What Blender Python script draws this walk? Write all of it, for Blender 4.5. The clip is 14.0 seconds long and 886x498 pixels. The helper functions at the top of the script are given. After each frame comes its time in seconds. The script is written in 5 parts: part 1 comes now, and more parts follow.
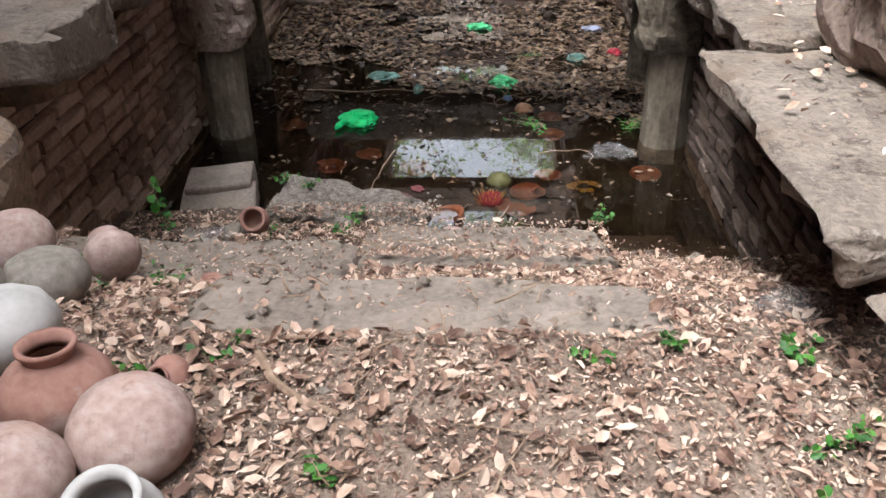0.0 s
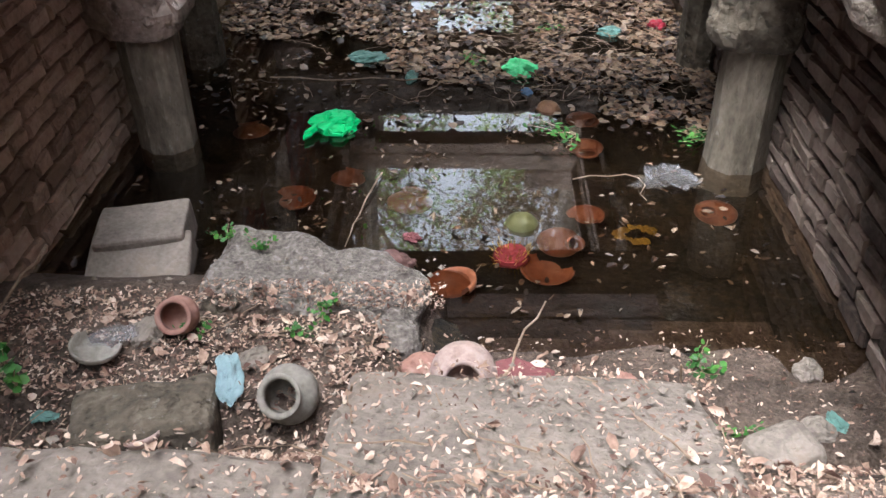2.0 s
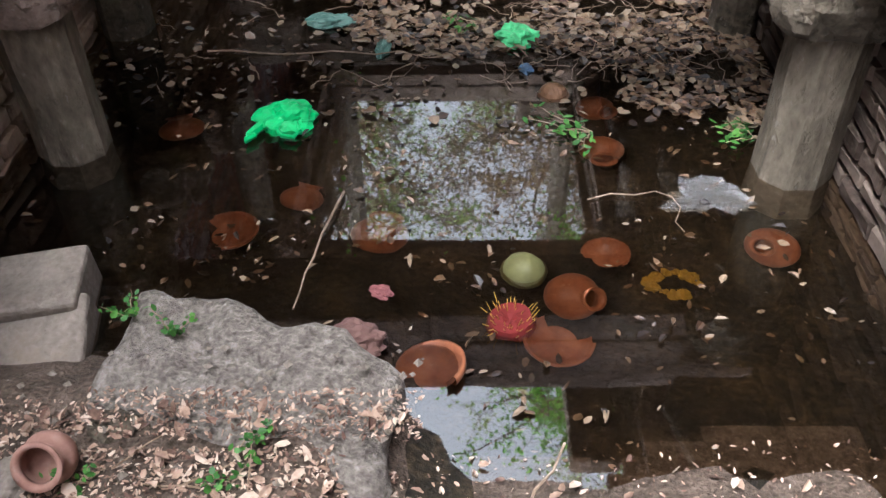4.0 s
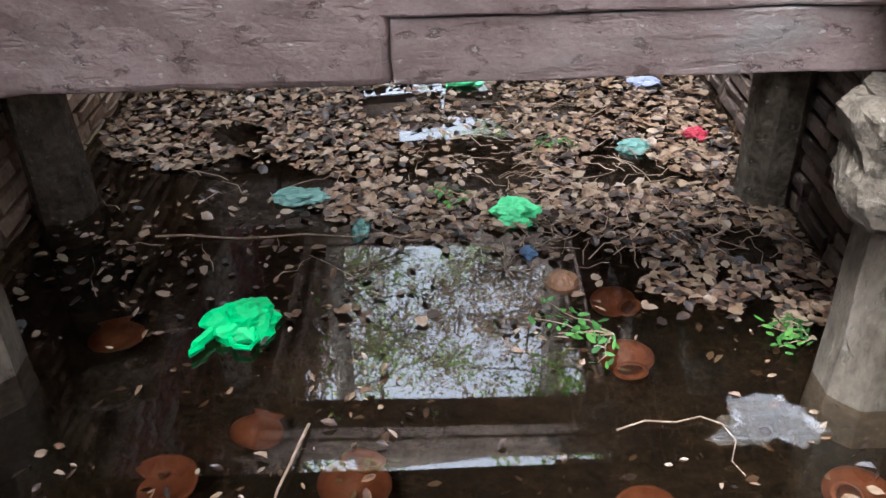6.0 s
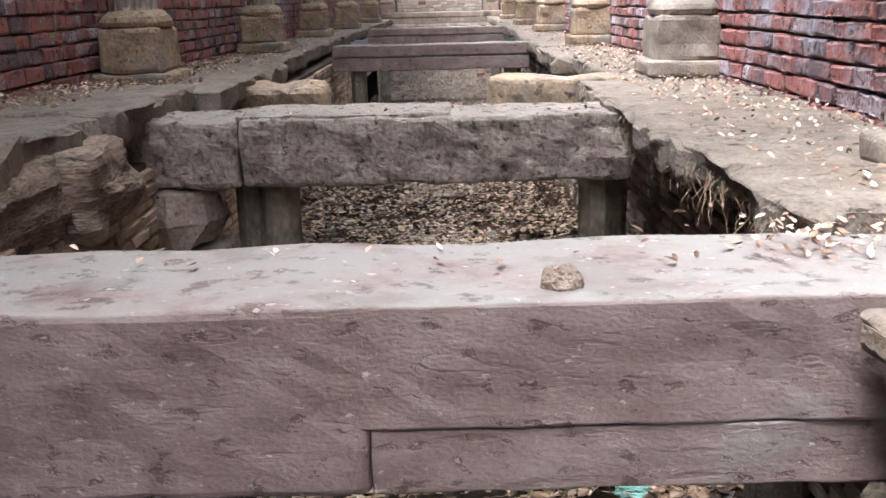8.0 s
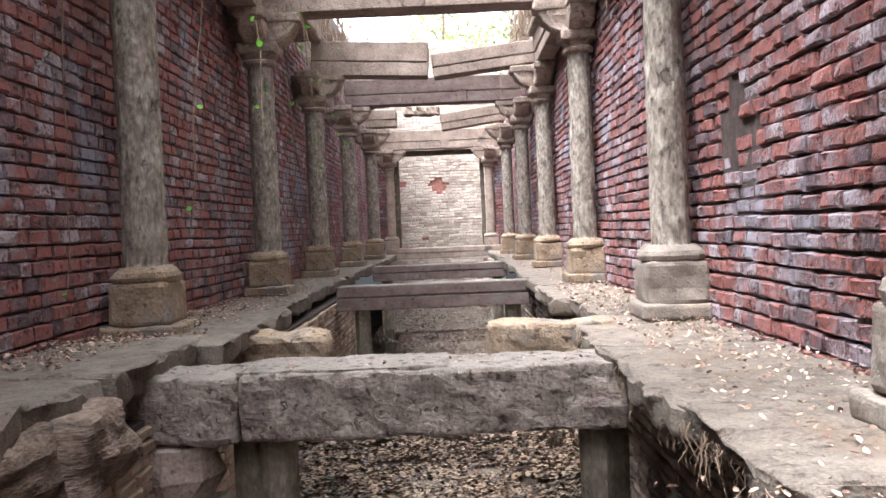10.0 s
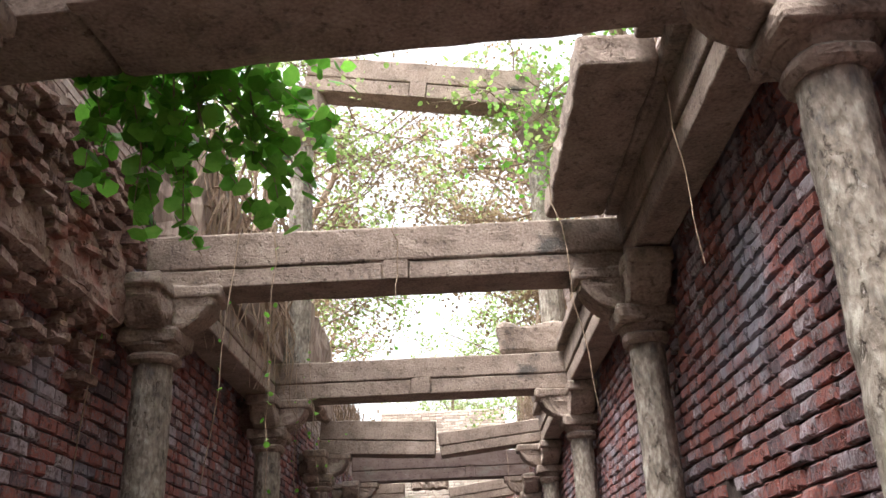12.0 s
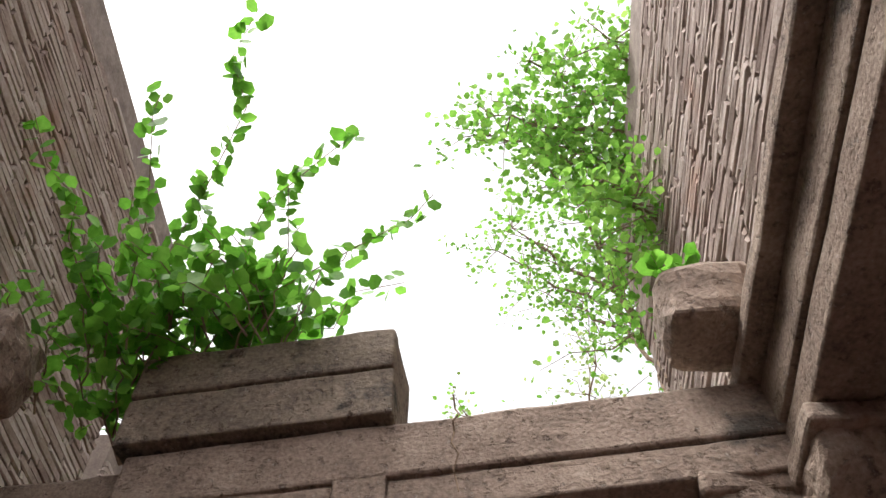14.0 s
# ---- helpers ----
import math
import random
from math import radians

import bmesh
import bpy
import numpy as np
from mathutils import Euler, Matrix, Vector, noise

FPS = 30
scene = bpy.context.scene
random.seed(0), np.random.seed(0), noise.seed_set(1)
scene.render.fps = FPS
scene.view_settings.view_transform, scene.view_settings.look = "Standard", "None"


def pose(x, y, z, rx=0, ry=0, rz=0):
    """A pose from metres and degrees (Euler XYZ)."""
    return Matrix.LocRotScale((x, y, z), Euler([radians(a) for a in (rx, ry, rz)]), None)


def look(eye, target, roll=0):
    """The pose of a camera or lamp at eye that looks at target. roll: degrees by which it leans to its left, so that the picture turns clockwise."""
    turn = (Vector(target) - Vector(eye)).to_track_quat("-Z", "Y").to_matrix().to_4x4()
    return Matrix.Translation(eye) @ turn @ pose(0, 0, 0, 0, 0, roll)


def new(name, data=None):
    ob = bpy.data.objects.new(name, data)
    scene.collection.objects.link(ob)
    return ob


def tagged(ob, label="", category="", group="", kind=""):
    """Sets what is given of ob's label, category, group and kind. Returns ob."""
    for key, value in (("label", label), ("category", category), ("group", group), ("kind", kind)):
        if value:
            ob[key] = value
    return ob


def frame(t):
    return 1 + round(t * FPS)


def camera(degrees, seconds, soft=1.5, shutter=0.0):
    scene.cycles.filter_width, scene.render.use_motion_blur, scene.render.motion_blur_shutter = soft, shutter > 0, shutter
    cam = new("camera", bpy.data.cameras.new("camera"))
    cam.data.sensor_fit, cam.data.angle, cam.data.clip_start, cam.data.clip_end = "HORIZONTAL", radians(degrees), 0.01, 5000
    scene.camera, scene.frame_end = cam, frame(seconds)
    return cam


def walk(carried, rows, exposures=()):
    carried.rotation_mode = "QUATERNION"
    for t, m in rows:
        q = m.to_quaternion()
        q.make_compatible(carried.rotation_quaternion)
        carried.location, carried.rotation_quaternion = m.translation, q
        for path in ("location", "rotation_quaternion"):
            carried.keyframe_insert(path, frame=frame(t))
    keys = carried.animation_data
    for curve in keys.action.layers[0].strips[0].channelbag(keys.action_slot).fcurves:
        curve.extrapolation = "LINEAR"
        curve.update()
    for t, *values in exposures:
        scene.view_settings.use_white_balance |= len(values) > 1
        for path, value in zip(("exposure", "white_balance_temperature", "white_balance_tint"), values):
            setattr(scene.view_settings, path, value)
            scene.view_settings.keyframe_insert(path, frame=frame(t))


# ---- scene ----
cam = camera(54.0, 14.0)
PATH = [
    (0, (0.261, -4.818, 2.054), (0.163, -3.098, 1.038), -1.4),
    (0.5, (0.242, -4.502, 2.045), (0.148, -2.791, 1.012), -1.3),
    (1, (0.208, -4.179, 2.006), (0.114, -2.491, 0.937), -1.2),
    (1.5, (0.177, -3.847, 1.944), (0.082, -2.189, 0.83), -1.3),
    (2, (0.153, -3.504, 1.921), (0.076, -1.873, 0.765), -1.0),
    (2.5, (0.146, -3.197, 1.886), (0.072, -1.587, 0.702), -1.1),
    (2.7, (0.125, -3.079, 1.892), (0.073, -1.497, 0.669), -0.5),
    (4.8, (0.167, -2.364, 1.669), (0.114, -0.864, 0.348), -1.8),
    (5, (0.151, -2.297, 1.631), (0.099, -0.796, 0.31), -1.9),
    (5.5, (0.151, -2.092, 1.603), (0.102, -0.512, 0.379), -2.1),
    (6, (0.139, -1.958, 1.661), (0.115, -0.273, 0.583), -1.7),
    (6.5, (0.142, -1.853, 1.785), (0.12, -0.09, 0.841), -1.4),
    (7, (0.165, -1.794, 1.856), (0.137, 0.03, 1.036), -1.5),
    (7.5, (0.185, -1.767, 1.918), (0.158, 0.113, 1.235), -1.4),
    (8, (0.201, -1.769, 1.98), (0.177, 0.153, 1.424), -1.4),
    (8.2, (0.206, -1.773, 2.001), (0.18, 0.163, 1.499), -1.4),
    (10.3, (0.261, -1.818, 2.165), (0.241, 0.182, 2.217), -2.6),
    (10.5, (0.263, -1.842, 2.195), (0.245, 0.154, 2.319), -2.7),
    (11, (0.255, -1.881, 2.265), (0.247, 0.094, 2.584), -2.9),
    (11.5, (0.284, -1.93, 2.312), (0.279, -0.001, 2.843), -2.7),
    (12, (0.345, -2.033, 2.376), (0.333, -0.181, 3.133), -2.5),
    (12.5, (0.374, -1.874, 2.42), (0.348, -0.147, 3.429), -1.4),
    (13, (0.424, -1.899, 2.354), (0.366, -0.375, 3.648), -0.7),
    (13.5, (0.444, -1.937, 2.325), (0.38, -0.637, 3.843), -0.6),
    (14, (0.457, -2.036, 2.373), (0.404, -0.942, 4.046), -1.4),
]
walk(cam, [(t, look(eye, target, roll)) for t, eye, target, roll in PATH], exposures=[(0, 2.55, 6000, 10), (2.7, 2.95, 5750, 10), (5, 2.9, 5850, 10), (6.5, 3.3, 5500, 10), (8, 3.1, 5800, 10), (10.3, 3.15, 5850, 10), (11.5, 2.45, 6300, 10), (12.5, 2.4, 6300, 10), (14, 1.65, 6650, 10)])

# ---- light ----
world = bpy.data.worlds.new("overcast_sky")
scene.world = world
world.use_nodes = True
wn = world.node_tree
wn.nodes.clear()
sky = wn.nodes.new("ShaderNodeTexSky")
sky.sky_type, sky.sun_disc = "NISHITA", False
sky.sun_elevation, sky.sun_rotation = radians(66.6), radians(236.3)
sky.air_density, sky.dust_density, sky.ozone_density = 1.0, 6.0, 0.6
haze = wn.nodes.new("ShaderNodeHueSaturation")
haze.inputs["Saturation"].default_value = 0.15
bg = wn.nodes.new("ShaderNodeBackground")
bg.inputs["Strength"].default_value = 0.15
wo = wn.nodes.new("ShaderNodeOutputWorld")
wn.links.new(sky.outputs[0], haze.inputs["Color"])
wn.links.new(haze.outputs[0], bg.inputs[0])
wn.links.new(bg.outputs[0], wo.inputs[0])
sun = new("sun", bpy.data.lights.new("sun", "SUN"))
sun.data.energy, sun.data.angle, sun.data.color = 0.85, radians(30), (1.0, 0.96, 0.9)
sun.matrix_world = look((-3.6, -2.4, 15.0), (0, 0, 5))


# ---- materials ----
def material(name, stops, scale=3.0, rough=0.9, bump=0.4, fine=40.0, vary="", stretch=(1, 1, 1), patch=None, patch_at=0.55, spec=0.3, amount=0.25, chips=0.0, dust=None, spread=0.5, pits=0.0):
    """A weathered surface: a ramp over two scales of noise, a second colour in patches, bump; vary: object or island."""
    m = bpy.data.materials.new(name)
    m.use_nodes = True
    nt = m.node_tree
    n, l = nt.nodes, nt.links
    bs = n["Principled BSDF"]
    tc = n.new("ShaderNodeTexCoord")
    mp = n.new("ShaderNodeMapping")
    mp.inputs["Scale"].default_value = stretch
    if vary == "object":
        geo = n.new("ShaderNodeNewGeometry")
        l.new(geo.outputs["Position"], mp.inputs["Vector"])
    else:
        l.new(tc.outputs["Object"], mp.inputs["Vector"])
    n1 = n.new("ShaderNodeTexNoise")
    n1.inputs["Scale"].default_value, n1.inputs["Detail"].default_value, n1.inputs["Roughness"].default_value = scale, 8, 0.65
    n2 = n.new("ShaderNodeTexNoise")
    n2.inputs["Scale"].default_value, n2.inputs["Detail"].default_value = fine, 6
    l.new(mp.outputs[0], n1.inputs["Vector"])
    l.new(mp.outputs[0], n2.inputs["Vector"])
    mix = n.new("ShaderNodeMath")
    mix.operation = "MULTIPLY_ADD"
    mix.inputs[1].default_value = amount * 1.6
    l.new(n2.outputs[0], mix.inputs[0])
    off = n.new("ShaderNodeMath")
    off.operation = "ADD"
    off.inputs[1].default_value = -amount * 0.8
    l.new(n1.outputs[0], off.inputs[0])
    l.new(off.outputs[0], mix.inputs[2])
    last = mix.outputs[0]
    if vary:
        if vary == "object":
            rn = n.new("ShaderNodeObjectInfo")
        else:
            rn = n.new("ShaderNodeNewGeometry")
        add = n.new("ShaderNodeMath")
        add.operation = "MULTIPLY_ADD"
        add.inputs[1].default_value = spread
        l.new(rn.outputs["Random" if vary == "object" else "Random Per Island"], add.inputs[0])
        sub = n.new("ShaderNodeMath")
        sub.operation = "SUBTRACT"
        sub.inputs[1].default_value = spread * 0.5
        l.new(last, sub.inputs[0])
        l.new(sub.outputs[0], add.inputs[2])
        last = add.outputs[0]
    rp = n.new("ShaderNodeValToRGB")
    e = rp.color_ramp.elements
    lo, hi = 0.25, 0.75
    for i, c in enumerate(stops):
        at = lo + (hi - lo) * i / max(1, len(stops) - 1)
        if i < 2:
            e[i].position = at
        else:
            e.new(at)
        e[i].color = (*c, 1)
    l.new(last, rp.inputs[0])
    col = rp.outputs[0]
    if patch:
        n3 = n.new("ShaderNodeTexNoise")
        n3.inputs["Scale"].default_value, n3.inputs["Detail"].default_value = scale * 0.45, 7
        n3.inputs["Roughness"].default_value = 0.7
        l.new(mp.outputs[0], n3.inputs["Vector"])
        r3 = n.new("ShaderNodeValToRGB")
        r3.color_ramp.elements[0].position, r3.color_ramp.elements[1].position = patch_at, patch_at + 0.1
        l.new(n3.outputs[0], r3.inputs[0])
        mx = n.new("ShaderNodeMix")
        mx.data_type = "RGBA"
        l.new(r3.outputs[0], mx.inputs["Factor"])
        l.new(col, mx.inputs["A"])
        mx.inputs["B"].default_value = (*patch, 1)
        col = mx.outputs["Result"]
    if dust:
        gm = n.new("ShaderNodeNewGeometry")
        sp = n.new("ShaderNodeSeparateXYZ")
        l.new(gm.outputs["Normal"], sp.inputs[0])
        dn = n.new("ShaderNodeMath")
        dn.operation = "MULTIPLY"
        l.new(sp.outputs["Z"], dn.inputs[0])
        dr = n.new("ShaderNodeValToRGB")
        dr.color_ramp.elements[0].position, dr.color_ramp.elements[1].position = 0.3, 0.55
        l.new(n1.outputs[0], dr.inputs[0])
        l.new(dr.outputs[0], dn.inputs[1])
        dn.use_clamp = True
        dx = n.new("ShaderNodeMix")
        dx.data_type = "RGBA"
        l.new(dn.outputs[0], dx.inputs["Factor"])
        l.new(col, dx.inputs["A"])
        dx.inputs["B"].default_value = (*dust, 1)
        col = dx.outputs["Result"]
    height = mix.outputs[0]
    if chips:
        cm = n.new("ShaderNodeMapping")
        cm.inputs["Scale"].default_value = (1.0, 1.0, 4.5)
        l.new(tc.outputs["Object"], cm.inputs["Vector"])
        cn = n.new("ShaderNodeTexNoise")
        cn.inputs["Scale"].default_value, cn.inputs["Detail"].default_value, cn.inputs["Roughness"].default_value = 4.0, 4, 0.6
        l.new(cm.outputs[0], cn.inputs["Vector"])
        cr = n.new("ShaderNodeValToRGB")
        cr.color_ramp.elements[0].position, cr.color_ramp.elements[1].position = 0.59, 0.65
        l.new(cn.outputs[0], cr.inputs[0])
        dk = n.new("ShaderNodeMix")
        dk.data_type = "RGBA"
        dk.blend_type = "MULTIPLY"
        dk.inputs["B"].default_value = (0.6, 0.56, 0.54, 1)
        fm = n.new("ShaderNodeMath")
        fm.operation = "MULTIPLY"
        fm.inputs[1].default_value = chips
        l.new(cr.outputs[0], fm.inputs[0])
        l.new(fm.outputs[0], dk.inputs["Factor"])
        l.new(col, dk.inputs["A"])
        col = dk.outputs["Result"]
        hs = n.new("ShaderNodeMath")
        hs.operation = "MULTIPLY_ADD"
        hs.inputs[1].default_value = -0.5 * chips
        l.new(cr.outputs[0], hs.inputs[0])
        l.new(height, hs.inputs[2])
        height = hs.outputs[0]
    if pits:
        # small eroded pits, then pale specks of lichen and lime
        for size, low, tint, blend, depth in ((17.0, 0.575, (0.42, 0.38, 0.36), "MULTIPLY", -0.55), (34.0, 0.62, (0.47, 0.43, 0.39), "MIX", 0.2)):
            pn = n.new("ShaderNodeTexNoise")
            pn.inputs["Scale"].default_value, pn.inputs["Detail"].default_value, pn.inputs["Roughness"].default_value = size, 5, 0.62
            l.new(mp.outputs[0], pn.inputs["Vector"])
            pr = n.new("ShaderNodeValToRGB")
            pr.color_ramp.elements[0].position, pr.color_ramp.elements[1].position = low, low + 0.07
            l.new(pn.outputs[0], pr.inputs[0])
            pf = n.new("ShaderNodeMath")
            pf.operation = "MULTIPLY"
            pf.inputs[1].default_value = pits * (1.0 if blend == "MULTIPLY" else 0.6)
            l.new(pr.outputs[0], pf.inputs[0])
            px = n.new("ShaderNodeMix")
            px.data_type = "RGBA"
            px.blend_type = blend
            l.new(pf.outputs[0], px.inputs["Factor"])
            l.new(col, px.inputs["A"])
            px.inputs["B"].default_value = (*tint, 1)
            col = px.outputs["Result"]
            ph = n.new("ShaderNodeMath")
            ph.operation = "MULTIPLY_ADD"
            ph.inputs[1].default_value = depth * pits
            l.new(pr.outputs[0], ph.inputs[0])
            l.new(height, ph.inputs[2])
            height = ph.outputs[0]
    l.new(col, bs.inputs["Base Color"])
    bs.inputs["Roughness"].default_value = rough
    bs.inputs["Specular IOR Level"].default_value = spec
    bp = n.new("ShaderNodeBump")
    bp.inputs["Strength"].default_value, bp.inputs["Distance"].default_value = bump, 0.02
    l.new(height, bp.inputs["Height"])
    l.new(bp.outputs[0], bs.inputs["Normal"])
    return m


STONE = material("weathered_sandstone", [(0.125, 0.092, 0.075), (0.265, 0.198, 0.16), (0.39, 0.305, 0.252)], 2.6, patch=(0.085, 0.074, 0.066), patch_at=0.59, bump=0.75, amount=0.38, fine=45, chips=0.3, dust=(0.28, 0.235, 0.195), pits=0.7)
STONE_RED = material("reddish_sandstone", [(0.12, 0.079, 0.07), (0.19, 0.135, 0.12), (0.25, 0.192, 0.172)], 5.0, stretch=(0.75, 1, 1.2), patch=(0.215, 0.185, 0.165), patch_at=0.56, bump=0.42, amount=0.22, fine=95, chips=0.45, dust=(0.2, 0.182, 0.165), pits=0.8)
STONE_BLACK = material("black_stained_stone", [(0.09, 0.07, 0.058), (0.21, 0.165, 0.13), (0.31, 0.25, 0.2)], 4.0, patch=(0.025, 0.024, 0.024), patch_at=0.52, bump=0.8, amount=0.4, pits=0.8)
STRATA = material("layered_brown_stone", [(0.085, 0.056, 0.04), (0.20, 0.142, 0.105), (0.33, 0.255, 0.20)], 5.0, stretch=(0.6, 0.6, 2.4), patch=(0.10, 0.08, 0.065), patch_at=0.58, bump=1.0, amount=0.4, pits=0.6)
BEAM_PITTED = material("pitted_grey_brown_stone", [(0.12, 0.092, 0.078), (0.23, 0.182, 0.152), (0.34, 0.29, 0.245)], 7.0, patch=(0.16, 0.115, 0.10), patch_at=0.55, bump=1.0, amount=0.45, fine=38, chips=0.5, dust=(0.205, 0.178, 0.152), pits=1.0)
STONE_YEL = material("yellow_sandstone", [(0.14, 0.098, 0.064), (0.26, 0.187, 0.125), (0.37, 0.285, 0.21)], 4.0, patch=(0.185, 0.155, 0.132), patch_at=0.52, bump=0.85, amount=0.4, pits=0.8)
STONE_GREY = material("grey_slab_stone", [(0.115, 0.093, 0.075), (0.20, 0.165, 0.136), (0.285, 0.24, 0.20)], 5.0, patch=(0.22, 0.17, 0.13), patch_at=0.56, bump=0.7, amount=0.3, fine=55, pits=0.15)
LEDGE_STONE = material("dusty_ledge_stone", [(0.095, 0.076, 0.06), (0.16, 0.131, 0.106), (0.235, 0.195, 0.16)], 5.0, patch=(0.15, 0.112, 0.083), patch_at=0.52, bump=0.9, amount=0.4, fine=60, pits=0.6)
SHAFT = material("flaking_pillar_stone", [(0.10, 0.082, 0.07), (0.24, 0.198, 0.16), (0.43, 0.385, 0.325)], 8.0, stretch=(1, 1, 0.5), patch=(0.13, 0.122, 0.118), patch_at=0.58, amount=0.5, bump=1.0, fine=30, pits=0.8)
# pillar stone darkened to carry the shade under ledges and beams
SHAFT_SHADED = material("shaded_pillar_stone", [(0.085, 0.07, 0.05), (0.185, 0.152, 0.112), (0.31, 0.265, 0.20)], 8.0, stretch=(1, 1, 0.5), amount=0.35, bump=1.0, fine=34, pits=0.5)
# dark stones of the bank, and shade painted on pillars and far doorway
DARK_SHADED = material("dark_and_shaded_stone", [(0.045, 0.036, 0.027), (0.10, 0.08, 0.058), (0.18, 0.148, 0.108)], 7.0, amount=0.35, bump=1.0, pits=0.5)
ROOTWALL = material("root_streaked_plaster", [(0.10, 0.07, 0.055), (0.27, 0.20, 0.16), (0.42, 0.34, 0.28)], 7.0, stretch=(1, 1, 0.09), patch=(0.34, 0.26, 0.21), bump=1.0, fine=26)
MORTAR = material("dark_mortar", [(0.026, 0.019, 0.017), (0.06, 0.043, 0.038), (0.115, 0.088, 0.077)], 6.0)
RUBBLE = material("crumbling_brown_rubble", [(0.10, 0.06, 0.05), (0.21, 0.125, 0.10), (0.33, 0.24, 0.2)], 4.0, vary="island", patch=(0.25, 0.10, 0.075), patch_at=0.54, bump=1.0, amount=0.4, spread=0.4, pits=0.7)
RED_CORE = material("crumbled_red_brick_core", [(0.16, 0.06, 0.045), (0.28, 0.115, 0.09), (0.38, 0.2, 0.16)], 9.0, bump=1.0)
MORTAR_DUST = material("dusty_mortar", [(0.11, 0.08, 0.07), (0.20, 0.155, 0.135), (0.29, 0.235, 0.21)], 6.0)
BRICK = material("old_red_brick", [(0.095, 0.07, 0.078), (0.165, 0.10, 0.105), (0.27, 0.088, 0.068), (0.19, 0.125, 0.13), (0.34, 0.285, 0.305)], 1.9, vary="object", patch=(0.235, 0.215, 0.245), patch_at=0.53, bump=0.9, amount=0.34, fine=42, spread=0.38, pits=0.9)
BRICK_FAR = material("old_red_brick_run", [(0.095, 0.07, 0.078), (0.165, 0.10, 0.105), (0.27, 0.088, 0.068), (0.19, 0.125, 0.13), (0.34, 0.285, 0.305)], 1.9, vary="island", patch=(0.235, 0.215, 0.245), patch_at=0.53, bump=0.9, amount=0.34, fine=42, spread=0.38, pits=0.9)
# channel brick, right side: brown darkened to carry that side's shade
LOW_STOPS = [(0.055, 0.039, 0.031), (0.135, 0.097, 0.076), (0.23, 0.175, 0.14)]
BRICK_LOW = material("shaded_brown_brick_run", LOW_STOPS, 2.0, vary="island", bump=0.7)
BRICK_SHADED = material("shaded_brown_brick", LOW_STOPS, 2.0, vary="object", bump=0.7)
# channel brick, left side: the brown lightened to carry the light on it
LIT_STOPS = [(0.19, 0.13, 0.09), (0.35, 0.25, 0.18), (0.48, 0.37, 0.285)]
BRICK_BROWN_RUN = material("lit_brown_brick_run", LIT_STOPS, 2.0, vary="island", bump=0.7, spread=0.35, pits=0.4)
BRICK_BROWN = material("lit_brown_brick", LIT_STOPS, 2.0, vary="object", bump=0.7, spread=0.35, pits=0.4)
BRICK_DUST = material("dusty_upper_brick", [(0.22, 0.16, 0.14), (0.32, 0.25, 0.222), (0.41, 0.345, 0.315)], 2.5, vary="island", patch=(0.30, 0.20, 0.165), patch_at=0.6, bump=0.5, spread=0.35, pits=0.3)
BRICK_PALE = material("lime_washed_brick", [(0.36, 0.29, 0.24), (0.50, 0.42, 0.35), (0.62, 0.54, 0.46)], 0.9, vary="island", patch=(0.30, 0.12, 0.10), patch_at=0.62, bump=0.5)
EARTH = material("leaf_mould_earth", [(0.095, 0.066, 0.05), (0.19, 0.14, 0.108), (0.29, 0.225, 0.178)], 9.0, fine=90, bump=1.0, amount=0.4)
SHORE = material("wet_dark_earth", [(0.035, 0.024, 0.017), (0.085, 0.06, 0.045), (0.15, 0.11, 0.085)], 9.0, fine=80, bump=1.0, amount=0.4)
MUD = material("pond_mud", [(0.006, 0.004, 0.003), (0.02, 0.014, 0.008), (0.06, 0.04, 0.02)], 5.0, bump=0.8, amount=0.4)
TERRA = material("terracotta_clay", [(0.20, 0.10, 0.075), (0.29, 0.155, 0.12), (0.35, 0.22, 0.18)], 6.0, patch=(0.33, 0.25, 0.215), patch_at=0.55, bump=0.15, rough=0.8, pits=0.35, amount=0.4)
TERRA_WET = material("wet_orange_clay", [(0.14, 0.045, 0.02), (0.25, 0.085, 0.04), (0.33, 0.13, 0.065)], 6.0, bump=0.15, rough=0.5)
CLAY_PALE = material("ashy_pink_clay", [(0.25, 0.17, 0.145), (0.36, 0.26, 0.225), (0.44, 0.35, 0.31)], 5.0, patch=(0.31, 0.18, 0.145), patch_at=0.55, bump=0.2, rough=0.85, pits=0.35, amount=0.4)
CLAY_GREY = material("grey_fired_clay", [(0.15, 0.13, 0.105), (0.235, 0.21, 0.175), (0.30, 0.27, 0.235)], 5.0, bump=0.2, rough=0.85, pits=0.35, amount=0.4)
WHITEWASH = material("peeling_whitewash", [(0.30, 0.29, 0.26), (0.42, 0.405, 0.38), (0.5, 0.485, 0.46)], 7.0, patch=(0.33, 0.25, 0.2), patch_at=0.64, bump=0.2)
LEAF_DRY = material("dry_leaf", [(0.10, 0.055, 0.04), (0.24, 0.15, 0.108), (0.39, 0.265, 0.195), (0.54, 0.42, 0.33)], 12.0, vary="island", rough=0.75, bump=0.2)
LEAF_WET = material("sodden_leaf", [(0.018, 0.010, 0.007), (0.065, 0.033, 0.018), (0.15, 0.082, 0.042), (0.19, 0.125, 0.075), (0.23, 0.165, 0.11)], 9.0, vary="island", rough=0.45, bump=0.2, spec=0.5, spread=0.62)
LEAF_GREEN = material("fresh_green_leaf", [(0.09, 0.27, 0.025), (0.15, 0.40, 0.045), (0.22, 0.50, 0.07)], 6.0, vary="island", rough=0.5, bump=0.1)
LEAF_TREE = material("tree_leaf", [(0.16, 0.25, 0.06), (0.27, 0.38, 0.11), (0.40, 0.48, 0.20)], 3.0, vary="island", rough=0.6, bump=0.1)
